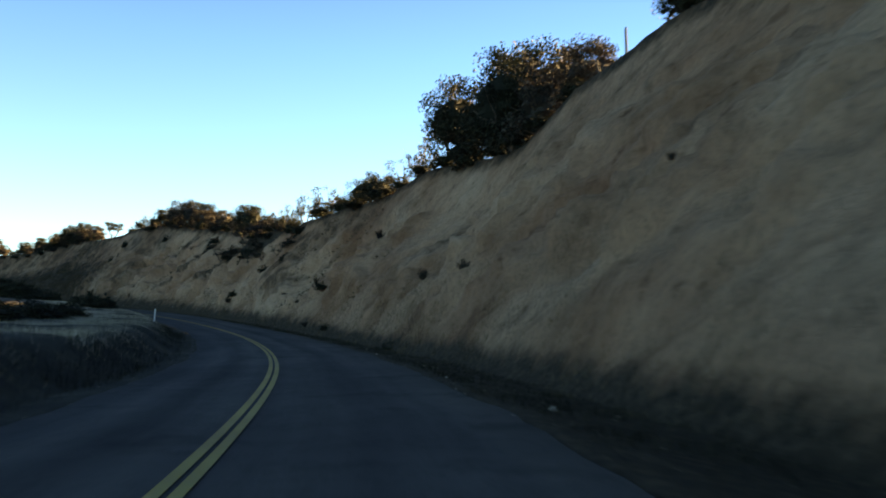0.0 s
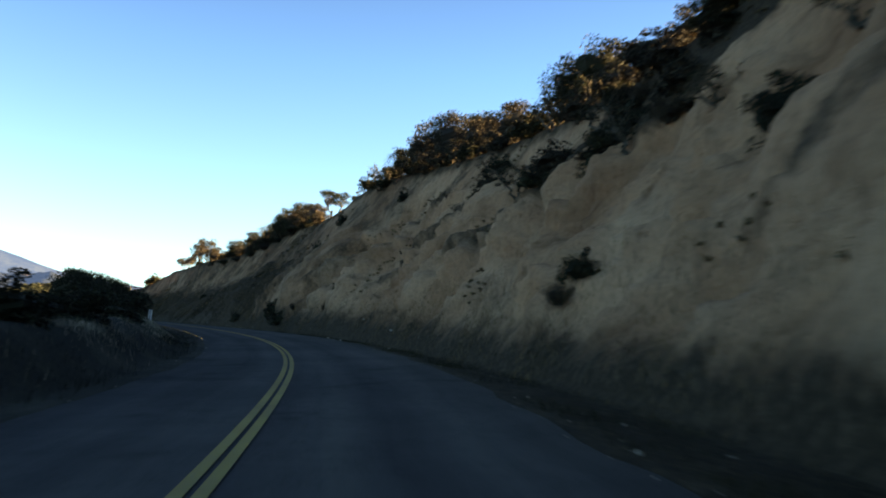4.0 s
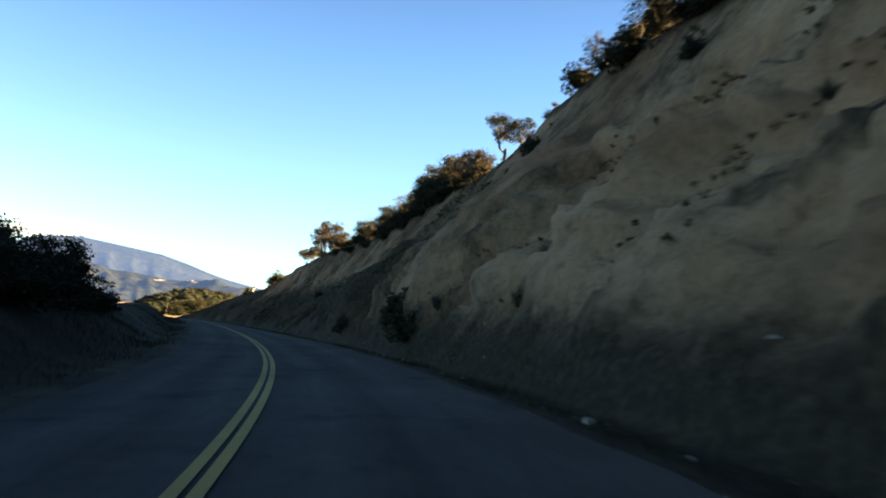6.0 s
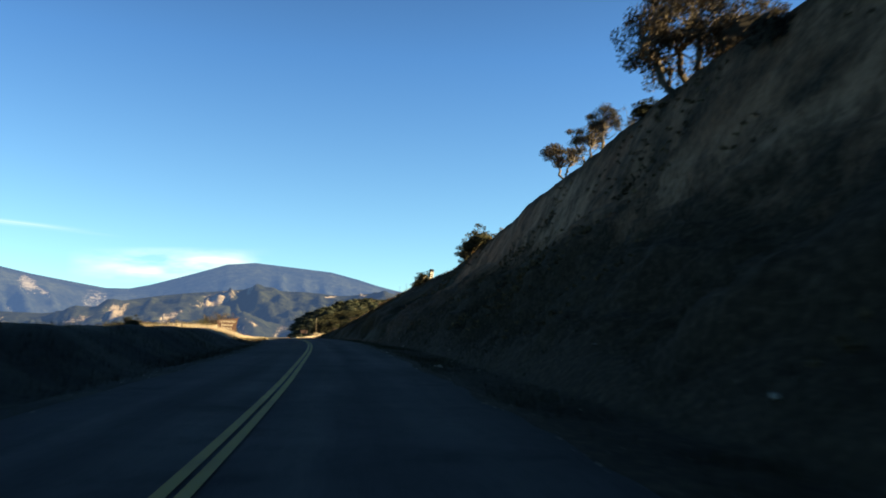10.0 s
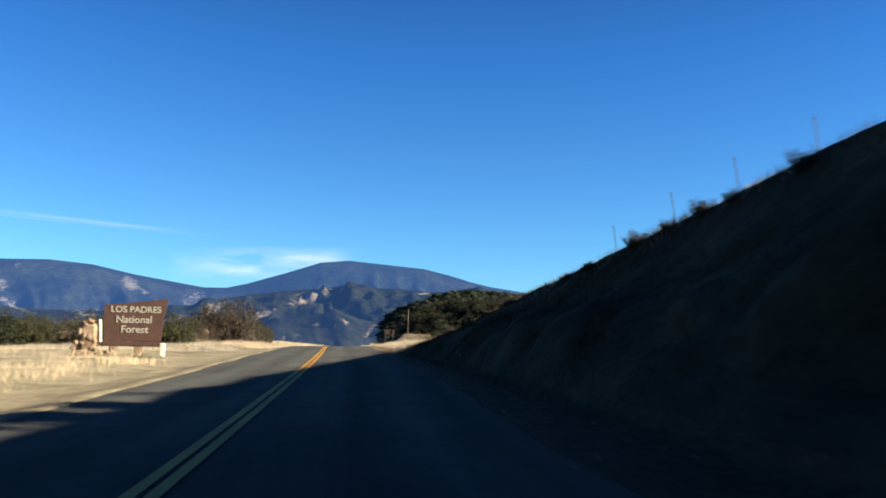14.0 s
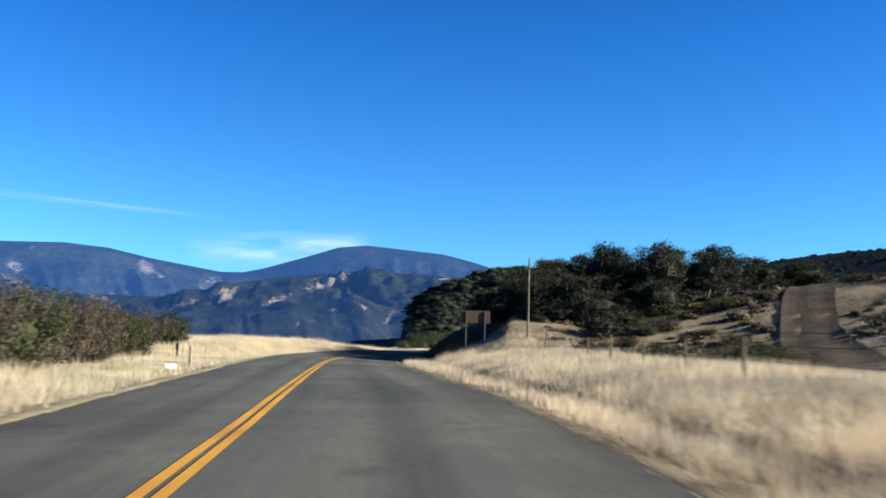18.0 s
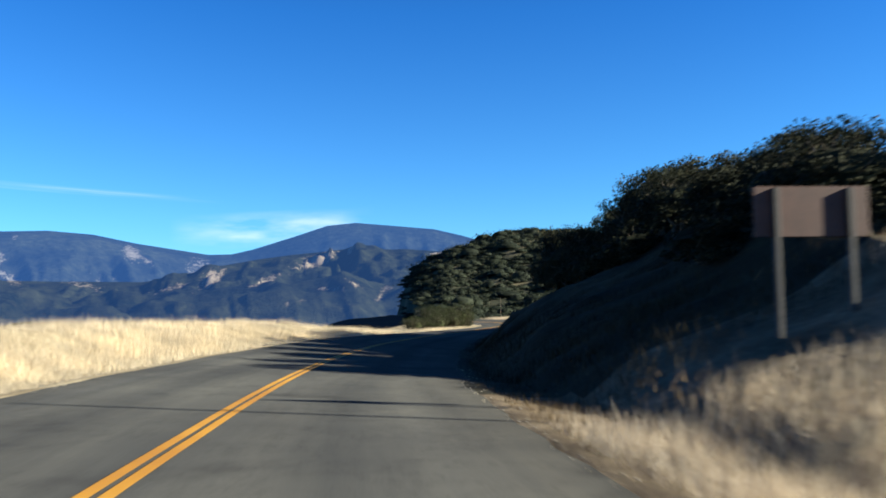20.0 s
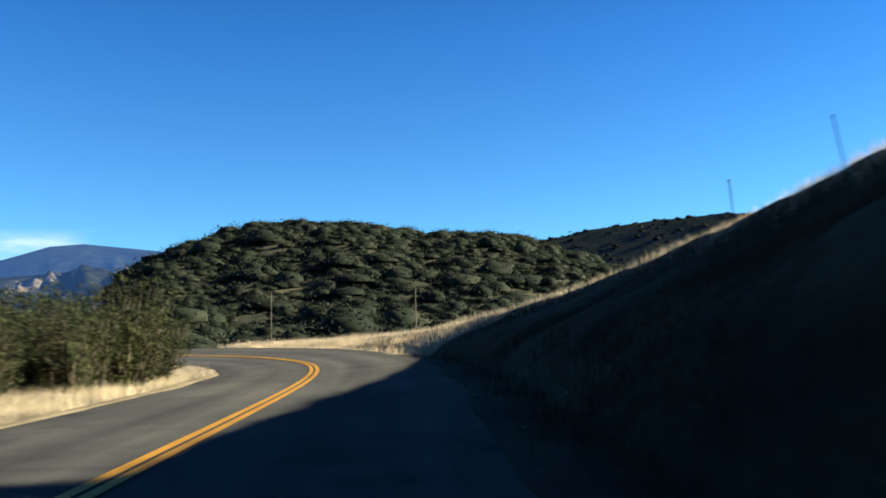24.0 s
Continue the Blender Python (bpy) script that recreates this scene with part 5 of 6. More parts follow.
# ---- brush on the hill, one mass ----
r = np.random.default_rng(91)
tries = 0
spots = []
while len(spots) < 4200 and tries < 26000:
    tries += 1
    a, d = r.uniform(-1.0, 46), 60 + 168 * math.sqrt(r.uniform(0, 1))
    x, y = d * math.sin(math.radians(a)), d * math.cos(math.radians(a))
    w = r.choice([0.5, 0.9, 1.5, 2.3, 3.4], p=[0.22, 0.26, 0.24, 0.18, 0.1]) * r.uniform(0.75, 1.3)
    if all((x - q[0]) ** 2 + (y - q[1]) ** 2 > (0.33 * (w + q[2])) ** 2 for q in spots):
        spots.append((x, y, w, a, d))
def shrub_mass(name, places, leaves, label, r, leaf_mat=HILL_LEAF):
    """Rounded shrubs with a rough leafy skin, one at each (x, y, z, width)."""
    th, ph = np.meshgrid(np.linspace(0, 2 * math.pi, 11), np.linspace(-0.15, math.pi / 2, 6))
    unit = np.stack([np.cos(th) * np.cos(ph), np.sin(th) * np.cos(ph), np.sin(ph)], -1)
    vs, fs, count = [], [], 0
    for k, (x, y, z, w) in enumerate(places):
        c0 = np.array([x, y, z + 0.1 * w])
        size = np.array([r.uniform(0.7, 1.1), r.uniform(0.7, 1.1), r.uniform(0.28, 0.6)]) * w

        def swell(q):
            return 1 + 0.24 * vnoise(q[..., 0] * 1.7 + 9.7 * k, q[..., 1] * 1.7, q[..., 2] * 1.7) + 0.1 * vnoise(q[..., 0] * 4.5, q[..., 1] * 4.5 + 5.1 * k, q[..., 2] * 4.5)

        vs.append((c0 + unit * size * 0.8 * swell(unit)[..., None]).reshape(-1, 3))
        fs.append(grid_faces(*th.shape) + count)
        count += th.size
        q = r.normal(size=(leaves, 3))
        q[:, 2] = np.abs(q[:, 2])
        q /= np.linalg.norm(q, axis=1)[:, None]
        p = c0 + q * size * (swell(q) * r.uniform(0.86, 1.24, leaves))[:, None]
        n = q / size * w * 0.6 + r.normal(size=(leaves, 3)) * 0.5
        e1 = np.cross(n, r.normal(size=(leaves, 3)))
        e1 /= np.linalg.norm(e1, axis=1)[:, None]
        e2 = np.cross(n, e1)
        e2 /= np.linalg.norm(e2, axis=1)[:, None]
        leaf = (0.034 * w + 0.045) * math.sqrt(200 / leaves) * r.uniform(0.6, 1.3, size=(leaves, 1))
        vs.append(np.stack([p - e1 * leaf, p - e2 * leaf * 0.6, p + e1 * leaf, p + e2 * leaf * 0.6], 1).reshape(-1, 3))
        fs.append(np.arange(4 * leaves).reshape(-1, 4) + count)
        count += 4 * leaves
    ob = new(name, mesh_of(name, np.concatenate(vs), np.concatenate(fs), leaf_mat, True))
    return tagged(ob, label, "brush", kind="stuff")


shrub_mass("hill_brush", [(END[0] + x, END[1] + y, END[2] + float(hill_z(np.array(a), np.array(d))), w) for x, y, w, a, d in spots], 96, "chaparral shrubs covering the hill", r)
places = []
for _ in range(420):
    s, d = r.uniform(150, 545), r.uniform(15, 66)
    u = float(left_edge(s)) - d
    if d > float(lerp(s, 150, 24, 180, 9, 270, 9, 312, 27, 340, 23, 380, 19, 420, 14, 620, 12)) and (s < 500 or d < 24):
        places.append((*at(s, u, float(ground_h(s, u)) - 0.1), r.choice([1.2, 1.8, 2.6])))
shrub_mass("valley_brush", places, 110, "dark shrubs on the slope falling to the valley", r)
flat = land.reshape(-1, 3)
bear = np.degrees(np.arctan2(flat[:, 0] - MID[0], flat[:, 1] - MID[1]))
far = np.hypot(flat[:, 0] - MID[0], flat[:, 1] - MID[1])
pick = np.nonzero((bear > 13) & (bear < 50) & (far > 480) & (far < 680))[0]
pick = r.choice(pick, min(2300, len(pick)), replace=False)
between = r.random((len(pick), 1))
spread = flat[pick] * (1 - between) + flat[pick + len(ang)] * between + r.normal(size=(len(pick), 3)) * np.array([3.0, 3.0, 0.0]) - np.array([0, 0, 0.6])
shrub_mass("ridge_brush", [(*p, r.choice([1.2, 1.7, 2.4])) for p in spread], 14, "dark trees and shrubs covering the ridge", r, RIDGE_SHADE_LEAF)


low = []
for _ in range(900):
    s, u = r.uniform(388, 447), r.uniform(11.5, 46)
    if abs(u - (21.9 + 0.447 * (s - 417.5))) > 2.6 and fractal(np.array(s * 0.12), np.array(u * 0.15), 66.0, 3) > -0.1:
        low.append((*at(s, u, float(ground_h(s, u)) - 0.05), r.choice([0.25, 0.4, 0.6, 0.85], p=[0.3, 0.35, 0.25, 0.1])))
shrub_mass("field_brush", low, 46, "low grey-brown brush scattered over the rising field", r, FIELD_BRUSH)


# ---- grass ----
def track_u(s):
    """Middle of the dirt track that climbs the field."""
    return 21.9 + 0.447 * (np.asarray(s, float) - 417.5)


def tufts(name, n, s_range, u_of, height, mat, label, blades=14, seed=1, spread=0.45):
    r = np.random.default_rng(seed)
    s = r.uniform(*s_range, n)
    u = u_of(s, r)
    full = r.random(n) < 0.72 + 0.75 * vnoise(s * 0.33, u * 0.55, 12.0)
    s, u = s[full], u[full]
    off_track = (s < 404) | (s > 446) | (np.abs(u - track_u(s)) > 2.0)
    s, u = s[off_track], u[off_track]
    h = np.repeat(height * (0.95 + 0.4 * vnoise(s * 0.6, u * 0.9, 2.0) + 0.35 * vnoise(s * 0.25, u * 0.45, 12.0)), blades)
    s, u = np.repeat(s, blades), np.repeat(u, blades)
    k = len(s)
    s, u = s + r.normal(size=k) * spread, u + r.normal(size=k) * spread
    off_road = (u > right_edge(s) + 0.25) | (u < left_edge(s) - 0.25)
    s, u, h = s[off_road], u[off_road], h[off_road]
    k = len(s)
    p = at(s, u, ground_h(s, u) - 0.04)
    h = h * r.uniform(0.55, 1.15, k)
    lean = r.normal(size=(k, 2)) * 0.22 * h[:, None]
    a = r.uniform(0, 2 * math.pi, k)
    w = 0.004 + 0.005 * r.random(k)
    side = np.stack([np.cos(a) * w, np.sin(a) * w, 0 * a], 1)
    tip = p + np.concatenate([lean, h[:, None]], 1)
    v = np.stack([p - side, p + side, tip], 1).reshape(-1, 3)
    ob = new(name, mesh_of(name, v, np.arange(3 * k).reshape(-1, 3), mat))
    return tagged(ob, label, "grass", kind="stuff")


def from_left(near, far):
    return lambda s, r: left_edge(s) - near - (far - near) * r.random(len(s)) ** 1.3


def from_right(near, far):
    return lambda s, r: right_edge(s) + near + (far - near) * r.random(len(s)) ** 1.3


tufts("straw_grass", 3200, (344, 378), from_left(3.2, 15), 0.3, TAWNY, "pale tawny dry grass under the scrub", seed=32)
tufts("straw_grass", 2600, (362, 396), from_left(1.6, 7), 0.52, TAWNY, "tall tawny dry grass in front of the scrub", seed=36, spread=0.4)
tufts("straw_grass", 8600, (362, 545), from_left(1.0, 7), 0.36, STRAW, "tall pale dry grass along the verge", seed=2)
tufts("straw_grass", 5000, (428, 505), from_left(2.5, 9), 0.5, STRAW, "tall pale dry grass on the bank above the valley", seed=22)
tufts("straw_grass", 2400, (274, 330), from_left(3.2, 20), 0.36, STRAW, "tall pale dry grass on the open bank", seed=3)
tufts("straw_grass", 5200, (270, 314), from_left(3.6, 13), 0.58, TAWNY, "tall tawny dry grass on the open bank", seed=43)
tufts("straw_grass", 1500, (326, 356), from_left(6.5, 20), 0.22, STRAW, "short trodden dry grass round the sign", seed=13)
tufts("tawny_grass", 3400, (356, 386), from_right(1.9, 8), 0.36, TAWNY, "dense tawny dry grass behind the dirt shoulder", seed=4, spread=0.3)
tufts("tawny_grass", 7000, (382, 431), from_right(0.5, 8), 0.36, TAWNY, "dense tawny dry grass along the pavement", seed=44, spread=0.35)
tufts("straw_grass", 1300, (360, 430), from_right(2.0, 8), 0.4, STRAW, "taller pale heads standing over the grass", seed=45, blades=9, spread=0.3)
tufts("russet_weeds", 1900, (352, 440), from_right(0.3, 2.6), 0.17, RUSSET, "low reddish brown weeds at the pavement edge", seed=46, blades=11, spread=0.22)
tufts("russet_weeds", 2600, (372, 440), from_right(7.5, 40), 0.24, RUSSET, "reddish brown weeds on the rising field", seed=47, blades=12, spread=0.6)
tufts("tawny_grass", 6000, (366, 436), from_right(7, 42), 0.28, TAWNY, "thin dry grass on the rising field", seed=5)
tufts("straw_grass", 1500, (538, 557), from_right(0.5, 9), 0.3, STRAW, "pale dry grass on the outside of the bend", seed=23)
tufts("bank_grass", 5400, (-5, 308), from_left(0.7, 5), 0.26, SHADE_GRASS, "dry grass on the shaded bank, shade in its dark colour", seed=6)
tufts("bank_grass", 5200, (8, 136), from_left(2.3, 8.5), 0.24, TAWNY, "pale dry grass on the low bank", seed=16)
tufts("weeds", 6500, (-5, 300), from_right(0.3, 3.2), 0.18, SHADE_GRASS, "low dry weeds on the dirt shoulder", seed=7, spread=0.25)
tufts("weeds", 4200, (0, 190), lambda s, r: toe(s) + crest_w(s) * (0.02 + 0.2 * r.random(len(s)) ** 1.6), 0.24, CLING, "dead brown weeds on the foot of the cut", seed=17, blades=10, spread=0.3)
tufts("talus_grass", 5000, (180, 296), lambda s, r: toe(s) + crest_w(s) * (0.02 + 0.72 * r.random(len(s))), 0.3, SHADE_GRASS, "dark dry grass on the talus under the scarp", seed=18, blades=9)
tufts("slope_grass", 7600, (434, 546), from_right(0.8, 8.0), 0.24, SHADE_GRASS, "dry grass on the shaded road bank, shade in its dark colour", seed=8)
tufts("slope_grass", 3600, (292, 361), from_right(1.8, 10), 0.22, SHADE_GRASS, "dry grass on the shaded slope, shade in its dark colour", seed=9)
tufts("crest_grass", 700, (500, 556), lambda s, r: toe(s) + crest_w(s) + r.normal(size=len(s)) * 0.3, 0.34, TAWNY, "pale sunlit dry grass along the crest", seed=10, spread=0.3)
tufts("green_weeds", 120, (333.4, 334.8), lambda s, r: -12.4 + 3.4 * r.random(len(s)), 0.2, SCRUB_LEAF, "low green weeds at the foot of the sign", seed=52, spread=0.18)
tufts("crest_grass", 900, (286, 361), lambda s, r: toe(s) + crest_w(s) + r.normal(size=len(s)) * 0.5, 0.3, SHADE_GRASS, "dark dry weeds along the edge of the slope", seed=12, spread=0.25)
tufts("crest_grass", 220, (300, 352), lambda s, r: toe(s) + crest_w(s) + r.normal(size=len(s)) * 0.4, 0.2, TAWNY, "pale sunlit dry grass along the crest", seed=11, spread=0.3)

# ---- stones ----
def stone_mesh(seed):
    r = np.random.default_rng(seed)
    bm = bmesh.new()
    bmesh.ops.create_icosphere(bm, subdivisions=2, radius=0.5)
    k = r.uniform(0.6, 1.0, 3)
    for v in bm.verts:
        n = noise.noise(Vector(v.co) * 2.1 + Vector((seed, 0, 0)))
        v.co *= 1 + 0.45 * n
        v.co = Vector((v.co.x * k[0], v.co.y * k[1], v.co.z * k[2] * 0.7))
    me = bpy.data.meshes.new("stone")
    bm.to_mesh(me)
    bm.free()
    me.materials.append(RUBBLE)
    return me


STONES = [stone_mesh(i) for i in range(5)]
WALL_STONES = [stone_mesh(i + 9) for i in range(5)]
for me in WALL_STONES:
    me.materials[0] = STONE
rs = random.Random(8)
for i in range(95):
    s = rs.choice([rs.uniform(8, 100), rs.uniform(118, 185), rs.uniform(200, 300)])
    u = float(right_edge(s)) + rs.uniform(0.2, 3.4)
    d = rs.uniform(0.05, 0.14) * (1.8 if rs.random() < 0.12 else 1)
    ob = new("stone", rs.choice(STONES))
    ob.matrix_world = Matrix.Translation(Vector(at(s, u, float(ground_h(s, u)) + d * 0.12))) @ pose(0, 0, 0, 0, 0, rs.uniform(0, 360)) @ Matrix.Diagonal((d, d, d, 1))
    tagged(ob, "pale angular stone lying on the dirt shoulder", "stone", "stones on the shoulder")


# ---- gravel ----
r = np.random.default_rng(77)
n = 5200
gs = np.concatenate([r.uniform(-10, 555, n // 2), r.uniform(345, 450, n // 2)])
right = r.random(n) < 0.6
gu = np.where(right, right_edge(gs) - 0.1 + 1.9 * r.random(n) ** 1.8, left_edge(gs) + 0.1 - 1.2 * r.random(n) ** 1.8)
size = 0.008 + 0.02 * r.random(n) ** 4
shape = np.array([[1, 0, 0], [0, 1, 0], [-1, 0, 0], [0, -1, 0], [0, 0, 0.7], [0, 0, -0.7]], float)
gv = at(gs, gu, ground_h(gs, gu) + 0.012)[:, None] + size[:, None, None] * shape[None] * r.uniform(0.6, 1.3, (n, 6, 1))
gf = np.array([[0, 1, 4], [1, 2, 4], [2, 3, 4], [3, 0, 4], [1, 0, 5], [2, 1, 5], [3, 2, 5], [0, 3, 5]])
gravel = new("gravel", mesh_of("gravel", gv.reshape(-1, 3), (gf[None] + 6 * np.arange(n)[:, None, None]).reshape(-1, 3), RUBBLE))
tagged(gravel, "loose pale gravel along the edges of the pavement", "gravel", kind="stuff")


# ---- posts, fences, poles ----
def heading(s):
    return math.degrees(float(np.interp(s, LINE_S, LINE_H)))


def stand(s, u, lean=0.0, turn=0.0, sink=0.0):
    """A pose on the ground, facing along the road; lean tips it to the left of the road."""
    return Matrix.Translation(Vector(at(s, u, float(ground_h(s, u)) - sink))) @ pose(0, 0, 0, 0, 0, heading(s) + turn) @ pose(0, 0, 0, 0, -lean, 0)


def delineator(s, u):
    t = thing("delineator_post", stand(s, u), "white flexible roadside marker post with a dark base", "marker post", "delineators")
    part("post", box(bmesh.new(), (0.1, 0.025, 0.95), pose(0, 0, 0.45), 0.006), WHITE, t)
    part("reflector", box(bmesh.new(), (0.075, 0.01, 0.16), pose(0, -0.019, 0.8), 0.003), CREAM, t, "pale reflector strip")
    part("base", box(bmesh.new(), (0.12, 0.05, 0.1), pose(0, 0, 0.03), 0.01), DARK, t, "dark base")


for s, u in ((61, -6.6), (145, -6.9), (146.2, -7.0)):
    delineator(s, u)


def t_post(s, u, lean, high=1.15):
    t = thing("fence_post", stand(s, u, lean, 0, 0.2), "thin leaning rusty steel fence post", "fence post", "steel fence posts")
    part("stake", box(box(bmesh.new(), (0.028, 0.007, high + 0.2), pose(0, 0, (high + 0.2) / 2), 0.0), (0.007, 0.026, high + 0.2), pose(0, 0.013, (high + 0.2) / 2), 0.0), STEEL, t)
    part("tip", box(bmesh.new(), (0.05, 0.03, 0.05), pose(0, 0.01, high + 0.2), 0.006), STEEL, t)


for s, u, lean in ((309, 11.0, 6), (313, 10.9, 5), (317, 10.8, 8), (321, 10.5, 9), (326, 10.1, 7), (509.6, 11.4, 4), (513.2, 10.8, 12), (517.3, 10.1, 13), (520.8, 9.6, 10), (524.8, 9.0, 4), (529, 8.4, 8)):
    t_post(s, u, lean, 1.0 if s < 400 else 1.1)


def wood_post(s, u, high=1.1, thick=0.12, lean=0.0, label="weathered grey wooden fence post in dry grass"):
    t = thing("wooden_post", stand(s, u, lean, 0, 0.25), label, "fence post", "wooden fence posts")
    ring = tube_arrays(np.array([[0, 0, 0], [0.01, 0, 0.5 * high], [0, 0.01, high], [0, 0, high + 0.25]]), [thick * 0.55, thick * 0.52, thick * 0.5, thick * 0.46], 9)
    part("shaft", mesh_of("shaft", *ring, WOOD), None, t)
    bm = bmesh.new()
    bmesh.ops.create_cone(bm, cap_ends=True, segments=9, radius1=thick * 0.46, radius2=thick * 0.3, depth=0.04, matrix=pose(0, 0, high + 0.268))
    part("top", bm, WOOD, t)


posts = [(373, 8.0), (381, 8.0), (388, 8.1), (395, 7.8), (398.5, 7.9), (402, 8.0), (406, 8.2), (410, 8.5), (415, 8.8), (417, 9.6), (420, 9.0), (425, 10.2), (430, 11)]
for i, (s, u) in enumerate(posts):
    wood_post(s, u, 0.72 + 0.1 * math.sin(i * 2.3), 0.055 if i % 3 else 0.075)
wood_post(40, 16.2, 1.7, 0.14, 3, "dead grey post standing on the crest")
wood_post(42.5, 16.0, 1.0, 0.12, 12, "short leaning dead post on the crest")
wood_post(497, 13.2, 1.8, 0.24, 4, "thick dark wooden corner post on the bank")
for hgt in (0.35, 0.65, 0.9):
    ends = [Vector(at(s, u, float(ground_h(s, u)) + hgt)) for s, u in posts]
    v, f = tube_arrays(np.array([tuple(p) for p in ends]), [0.006] * len(ends), 4)
    tagged(new("fence_wire", mesh_of("fence_wire", v, f, STEEL)), "thin rusty wire strung between wooden posts", "wire", "fence wires")


def utility_pole(s, u, high, thick):
    t = thing("utility_pole", stand(s, u, -0.6, 0, 0.3), "slender weathered wooden utility pole in dry grass", "utility pole")
    v, f = tube_arrays(np.array([[0, 0, 0], [0.02, 0, high * 0.4], [0.0, 0.01, high * 0.8], [0.02, 0, high + 0.3]]), [thick, thick * 0.92, thick * 0.82, thick * 0.7], 10)
    part("shaft", mesh_of("shaft", v, f, WOOD, True), None, t)
    part("band", mesh_of("band", *tube_arrays(np.array([[0.01, 0, high * 0.72], [0.01, 0, high * 0.74]]), [thick * 0.9, thick * 0.9], 10), STEEL), None, t, "dark steel band")


utility_pole(430, 9.8, 5.0, 0.075)
utility_pole(556, 5.5, 3.1, 0.035)
utility_pole(548, 8.0, 2.7, 0.038)


def notice_board(s, u):
    t = thing("notice_board", stand(s, u, 0, 180), "back of a brown roadside board on two posts", "sign")
    part("panel", box(bmesh.new(), (1.85, 0.05, 0.8), pose(0, 0, 1.75), 0.01), BROWN, t)
    for x in (-0.6, 0.6):
        part("post", box(bmesh.new(), (0.09, 0.09, 2.35), pose(x, 0.07, 0.95), 0.01), STEEL, t, "dark post")
    for z in (1.39, 2.11):
        part("rail", box(bmesh.new(), (1.85, 0.04, 0.06), pose(0, -0.046, z), 0.005), WOOD, t, "pale weathered rail")


notice_board(433, 6.9)
marker = thing("mile_marker", stand(425, -9.9, 0, 180), "short grey roadside marker post in dry grass", "marker post")
part("post", box(bmesh.new(), (0.12, 0.06, 0.9), pose(0, 0, 0.4), 0.01), WOOD, marker)
part("plate", box(bmesh.new(), (0.16, 0.02, 0.34), pose(0, 0.042, 0.62), 0.004), DARK, marker, "dark plate")
marker = thing("mile_marker", stand(414, -7.0, 0, 180), "thin dark roadside marker post in dry grass", "marker post")
part("post", box(bmesh.new(), (0.06, 0.05, 0.85), pose(0, 0, 0.4), 0.008), STEEL, marker)
blockm = thing("concrete_block", stand(410, -6.9, 0, 15), "low pale concrete block lying by the road", "block")
part("body", box(bmesh.new(), (0.42, 0.3, 0.24), pose(0, 0, 0.1), 0.03), WHITE, blockm)


def stand_tower(s, u):
    """A rickety white slatted stand with a dark box on top."""
    t = thing("lookout_stand", stand(s, u, -7, 20) @ Matrix.Scale(0.7, 4), "leaning white slatted timber stand with a dark box on top", "stand")
    for x in (-0.24, 0.24):
        for y in (-0.2, 0.2):
            part("leg", box(bmesh.new(), (0.06, 0.06, 1.3), pose(x, y, 0.5), 0.006), WOOD, t)
    for z in (0.25, 0.55, 0.85, 1.08):
        for y in (-0.235, 0.235):
            part("slat", box(bmesh.new(), (0.6, 0.03, 0.075), pose(0, y, z), 0.005), WHITE, t)
    part("panel", box(bmesh.new(), (0.44, 0.3, 0.8), pose(0, 0, 0.7), 0.01), DARK, t, "dark panel behind the slats")
    part("box", box(bmesh.new(), (0.56, 0.5, 0.4), pose(0, 0, 1.37), 0.02), DARK, t, "dark box")
    part("brace", box(bmesh.new(), (0.06, 0.05, 1.5), pose(-0.75, 0.1, 0.45, 0, 40, 0), 0.006), WOOD, t, "dark slanting brace")
    part("stake", box(bmesh.new(), (0.05, 0.05, 1.3), pose(-0.5, 0.2, 0.75), 0.006), WOOD, t)


stand_tower(301, 12.2)


# ---- the forest sign ----
def lettering(text, size, m, parent, name="lettering"):
    cu = bpy.data.curves.new(name, "FONT")
    cu.body, cu.size, cu.extrude, cu.offset, cu.align_x = text, size, 0.012, 0.005, "CENTER"
    tmp = new(name, cu)
    me = bpy.data.meshes.new_from_object(tmp)
    bpy.data.objects.remove(tmp)
    me.materials.clear()
    me.materials.append(LETTER)
    ob = part(name, me, None, parent, "faded raised cream letters")
    ob.matrix_local = m
    return ob


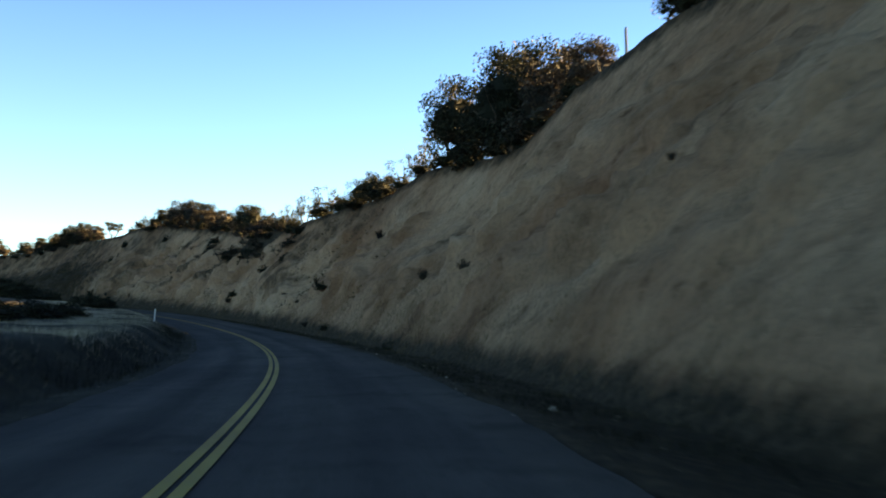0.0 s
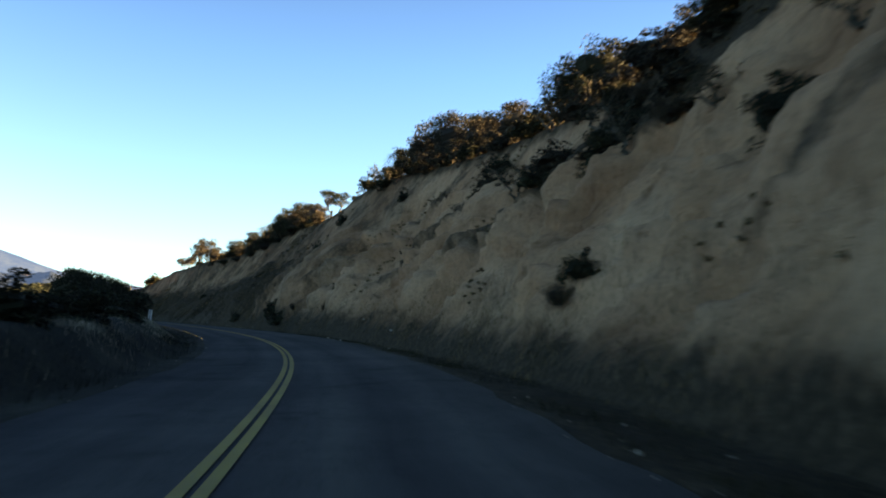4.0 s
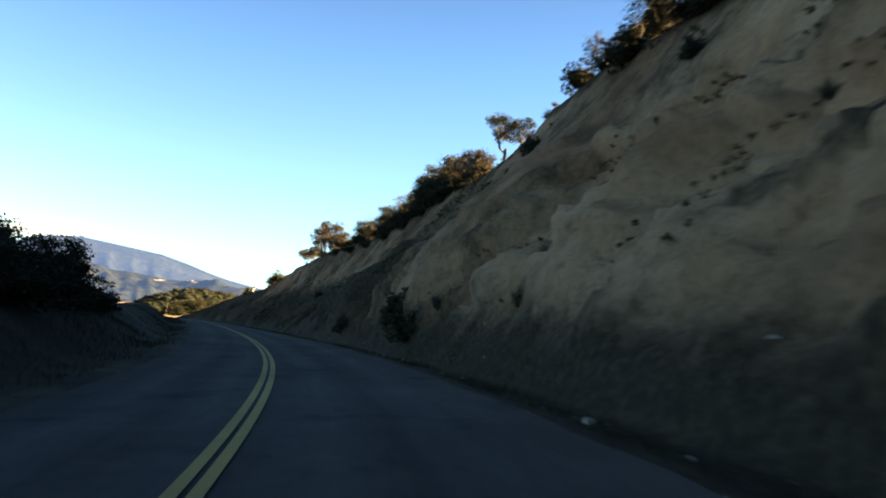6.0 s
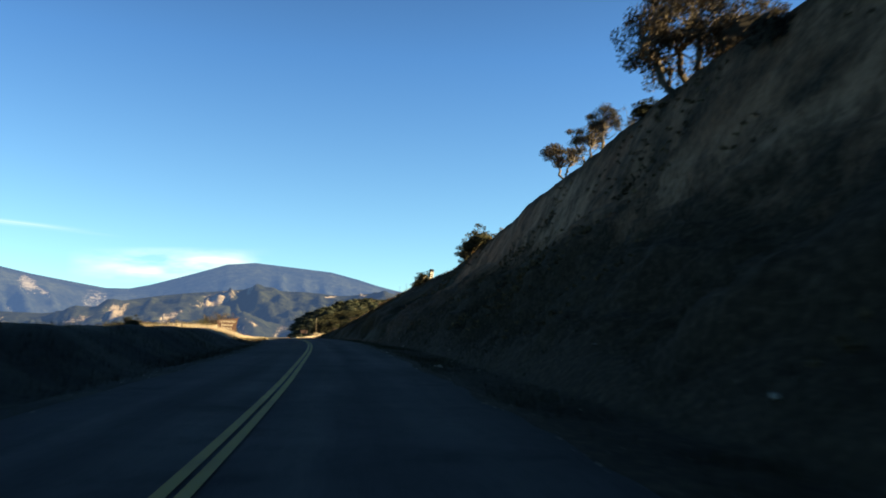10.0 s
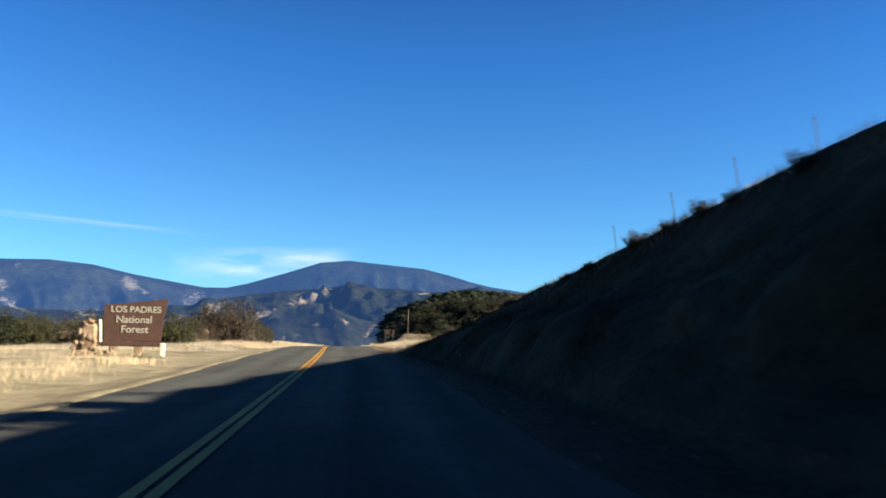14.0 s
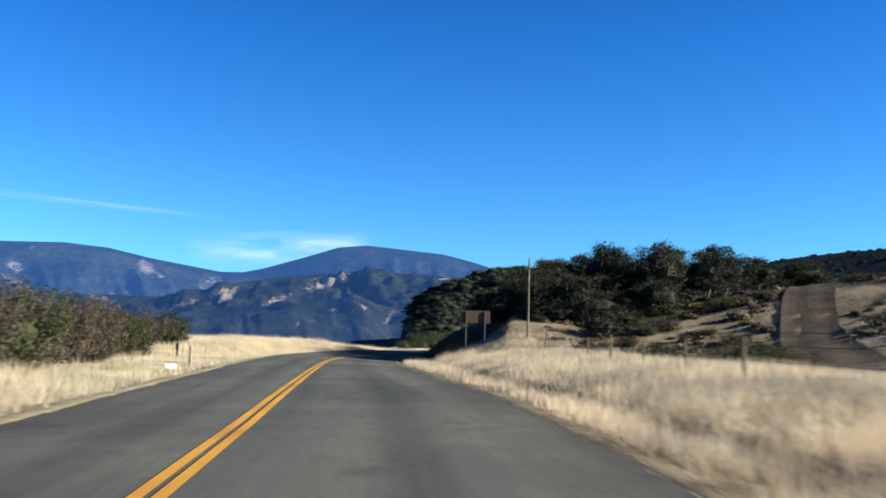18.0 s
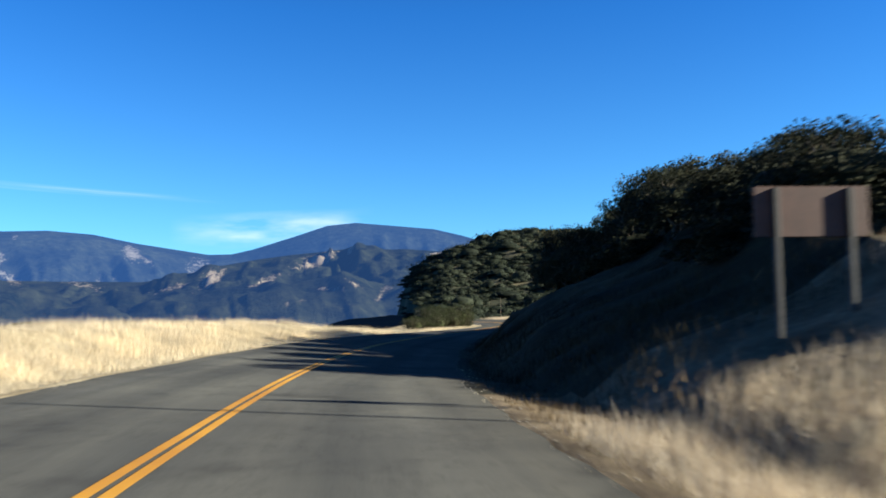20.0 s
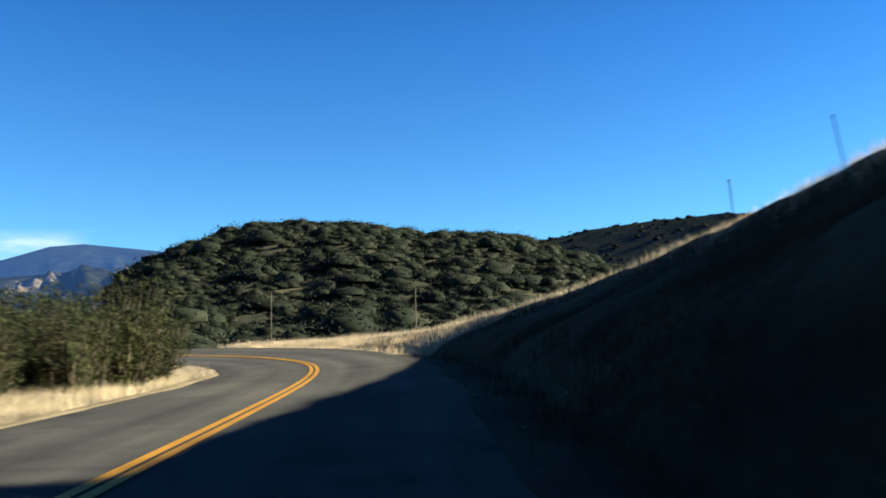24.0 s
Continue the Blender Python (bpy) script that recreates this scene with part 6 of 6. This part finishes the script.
def forest_sign(s, u):
    t = thing("forest_sign", stand(s, u, 0, 6), "large brown wooden forest sign with cream lettering on a stone base", "sign")
    bm = bmesh.new()
    outline = [(-1.27, 0.0), (1.2, 0.0), (1.26, 0.9), (1.46, 1.98), (0.6, 1.86), (-1.36, 1.64)]
    for y in (-0.06, 0.06):
        bm.faces.new([bm.verts.new((x, y, z + 0.66)) for x, z in (outline if y < 0 else outline[::-1])])
    bm.verts.ensure_lookup_table()
    n = len(outline)
    for i in range(n):
        j = (i + 1) % n
        bm.faces.new([bm.verts[i], bm.verts[n + n - 1 - i], bm.verts[n + n - 1 - j], bm.verts[j]])
    bmesh.ops.recalc_face_normals(bm, faces=bm.faces)
    board = part("board", bm, BROWN, t, "brown painted plank board with a slanting top")
    lettering("LOS PADRES", 0.4, pose(0.05, -0.074, 1.98, 90, 0, 0), board)
    lettering("National", 0.46, pose(-0.02, -0.074, 1.5, 90, 0, 0), board)
    lettering("Forest", 0.46, pose(0.02, -0.074, 1.05, 90, 0, 0), board)
    part("beam", box(bmesh.new(), (2.75, 0.26, 0.22), pose(-0.1, 0, 0.53), 0.02), BROWN, t, "heavy brown base beam")
    part("end_post", box(bmesh.new(), (0.22, 0.3, 0.62), pose(1.28, -0.02, 0.28), 0.03), CREAM, t, "cream end post")
    part("end_post", box(bmesh.new(), (0.1, 0.24, 1.05), pose(-1.45, -0.02, 1.1, 0, -4, 0), 0.02), CREAM, t, "cream end post")
    r = random.Random(3)
    for i in range(72):
        z = r.uniform(0.0, 1.5)
        x = -1.98 + r.uniform(-0.56, 0.44) * (1.15 - 0.4 * z)
        d = r.uniform(0.2, 0.36)
        ob = part("stone", WALL_STONES[i % 5], None, t)
        ob.matrix_local = pose(x, r.uniform(-0.22, 0.22), z + 0.1, r.uniform(0, 360), r.uniform(0, 360), r.uniform(0, 360)) @ Matrix.Diagonal((d, d, d * 1.1, 1))
    core = bmesh.new()
    box(core, (0.78, 0.44, 1.5), pose(-1.93, 0, 0.72), 0.16)
    part("pillar_core", core, STONE, t, "rough stone pillar")
    for i in range(12):
        d = r.uniform(0.2, 0.34)
        ob = part("stone", WALL_STONES[(i * 3) % 5], None, t)
        ob.matrix_local = pose(-2.5 + 0.16 * i, -0.35 + r.uniform(-0.12, 0.12), 0.06 + r.uniform(0, 0.1), r.uniform(0, 360), r.uniform(0, 360), r.uniform(0, 360)) @ Matrix.Diagonal((d, d, d, 1))
    for x in (-0.9, 0.2):
        part("footing", box(bmesh.new(), (0.3, 0.3, 0.5), pose(x, 0.05, 0.2), 0.04), STONE, t, "rough stone footing")


forest_sign(335, -9.9)

# ---- the dirt track up the field ----
ts_ = np.linspace(0, 1, 60)
tr_s = 406 + 38 * ts_
tr_u = track_u(tr_s)
rows_ = []
for off in np.linspace(-1.6, 1.6, 7):
    uu = tr_u + off * 0.95
    ss = tr_s - off * 0.42
    rows_.append(at(ss, uu, ground_h(ss, uu) + 0.07 + 0.05 * math.cos(off * 4) + 0.06 * vnoise(ss * 0.9, uu * 0.9, 5.0)))
tagged(sheet("dirt_track", np.stack(rows_, 1), DIRT_TRACK), "reddish dirt track climbing the dry field", "track", kind="structure")

# ---- thin cloud ----
def cloud_mat(dense):
    m, ns, ls, b = material("thin_cloud", 1.0, 0.0)
    v = coords(ns, ls, (1, 1, 1), "UV")
    n = noise_node(ns, ls, coords(ns, ls, (1.8, 1.5, 1), "UV"), 1.6, 5, 0.5)
    sep = ns.new("ShaderNodeSeparateXYZ")
    ls.new(v, sep.inputs[0])
    fade_x = ramp(ns, ls, sep.outputs[0], (0.0, (0, 0, 0)), (0.3, (1, 1, 1)), (0.7, (1, 1, 1)), (1.0, (0, 0, 0)))
    fade_y = ramp(ns, ls, sep.outputs[1], (0.0, (0, 0, 0)), (0.35, (1, 1, 1)), (0.6, (1, 1, 1)), (1.0, (0, 0, 0)))
    wisp = ramp(ns, ls, n, (0.36, (0, 0, 0)), (0.75, (dense, dense, dense)))
    fac = mix(ns, ls, 1.0, mix(ns, ls, 1.0, fade_x, fade_y, "MULTIPLY"), wisp, "MULTIPLY")
    tr = ns.new("ShaderNodeBsdfTransparent")
    # Emission stands in for sunlight on the wisps.
    em = ns.new("ShaderNodeEmission")
    em.inputs[0].default_value, em.inputs[1].default_value = (0.85, 0.94, 1.0, 1), 0.4
    mx = ns.new("ShaderNodeMixShader")
    ls.new(fac, mx.inputs[0])
    ls.new(tr.outputs[0], mx.inputs[1])
    ls.new(em.outputs[0], mx.inputs[2])
    ls.new(mx.outputs[0], ns["Material Output"].inputs[0])
    return m


CLOUD, FAINT = cloud_mat(0.7), cloud_mat(0.28)
for deg0, deg1, el0, el1, tilt, mat in ((-11.5, 1.5, 4.0, 6.4, 0.05, CLOUD), (-34, -8, 7.3, 7.8, -0.05, FAINT)):
    d = 4680
    pts = np.array([[[d * math.sin(radians(a)), 260 + d * math.cos(radians(a)), d * math.tan(radians(e + tilt * (a - (deg0 + deg1) / 2)))] for a in np.linspace(deg0, deg1, 12)] for e in (el0, el1)])
    ob = sheet("cloud", pts, mat)
    lay = ob.data.uv_layers.new(name="UVMap")
    lv_ = np.zeros(len(ob.data.loops), np.int32)
    ob.data.loops.foreach_get("vertex_index", lv_)
    lay.data.foreach_set("uv", np.stack([(lv_ % 12) / 11.0, (lv_ // 12) * 1.0], 1).astype(np.float32).ravel())
    tagged(ob, "thin white wisp of high cloud", "cloud", kind="structure")
    ob.visible_shadow = False
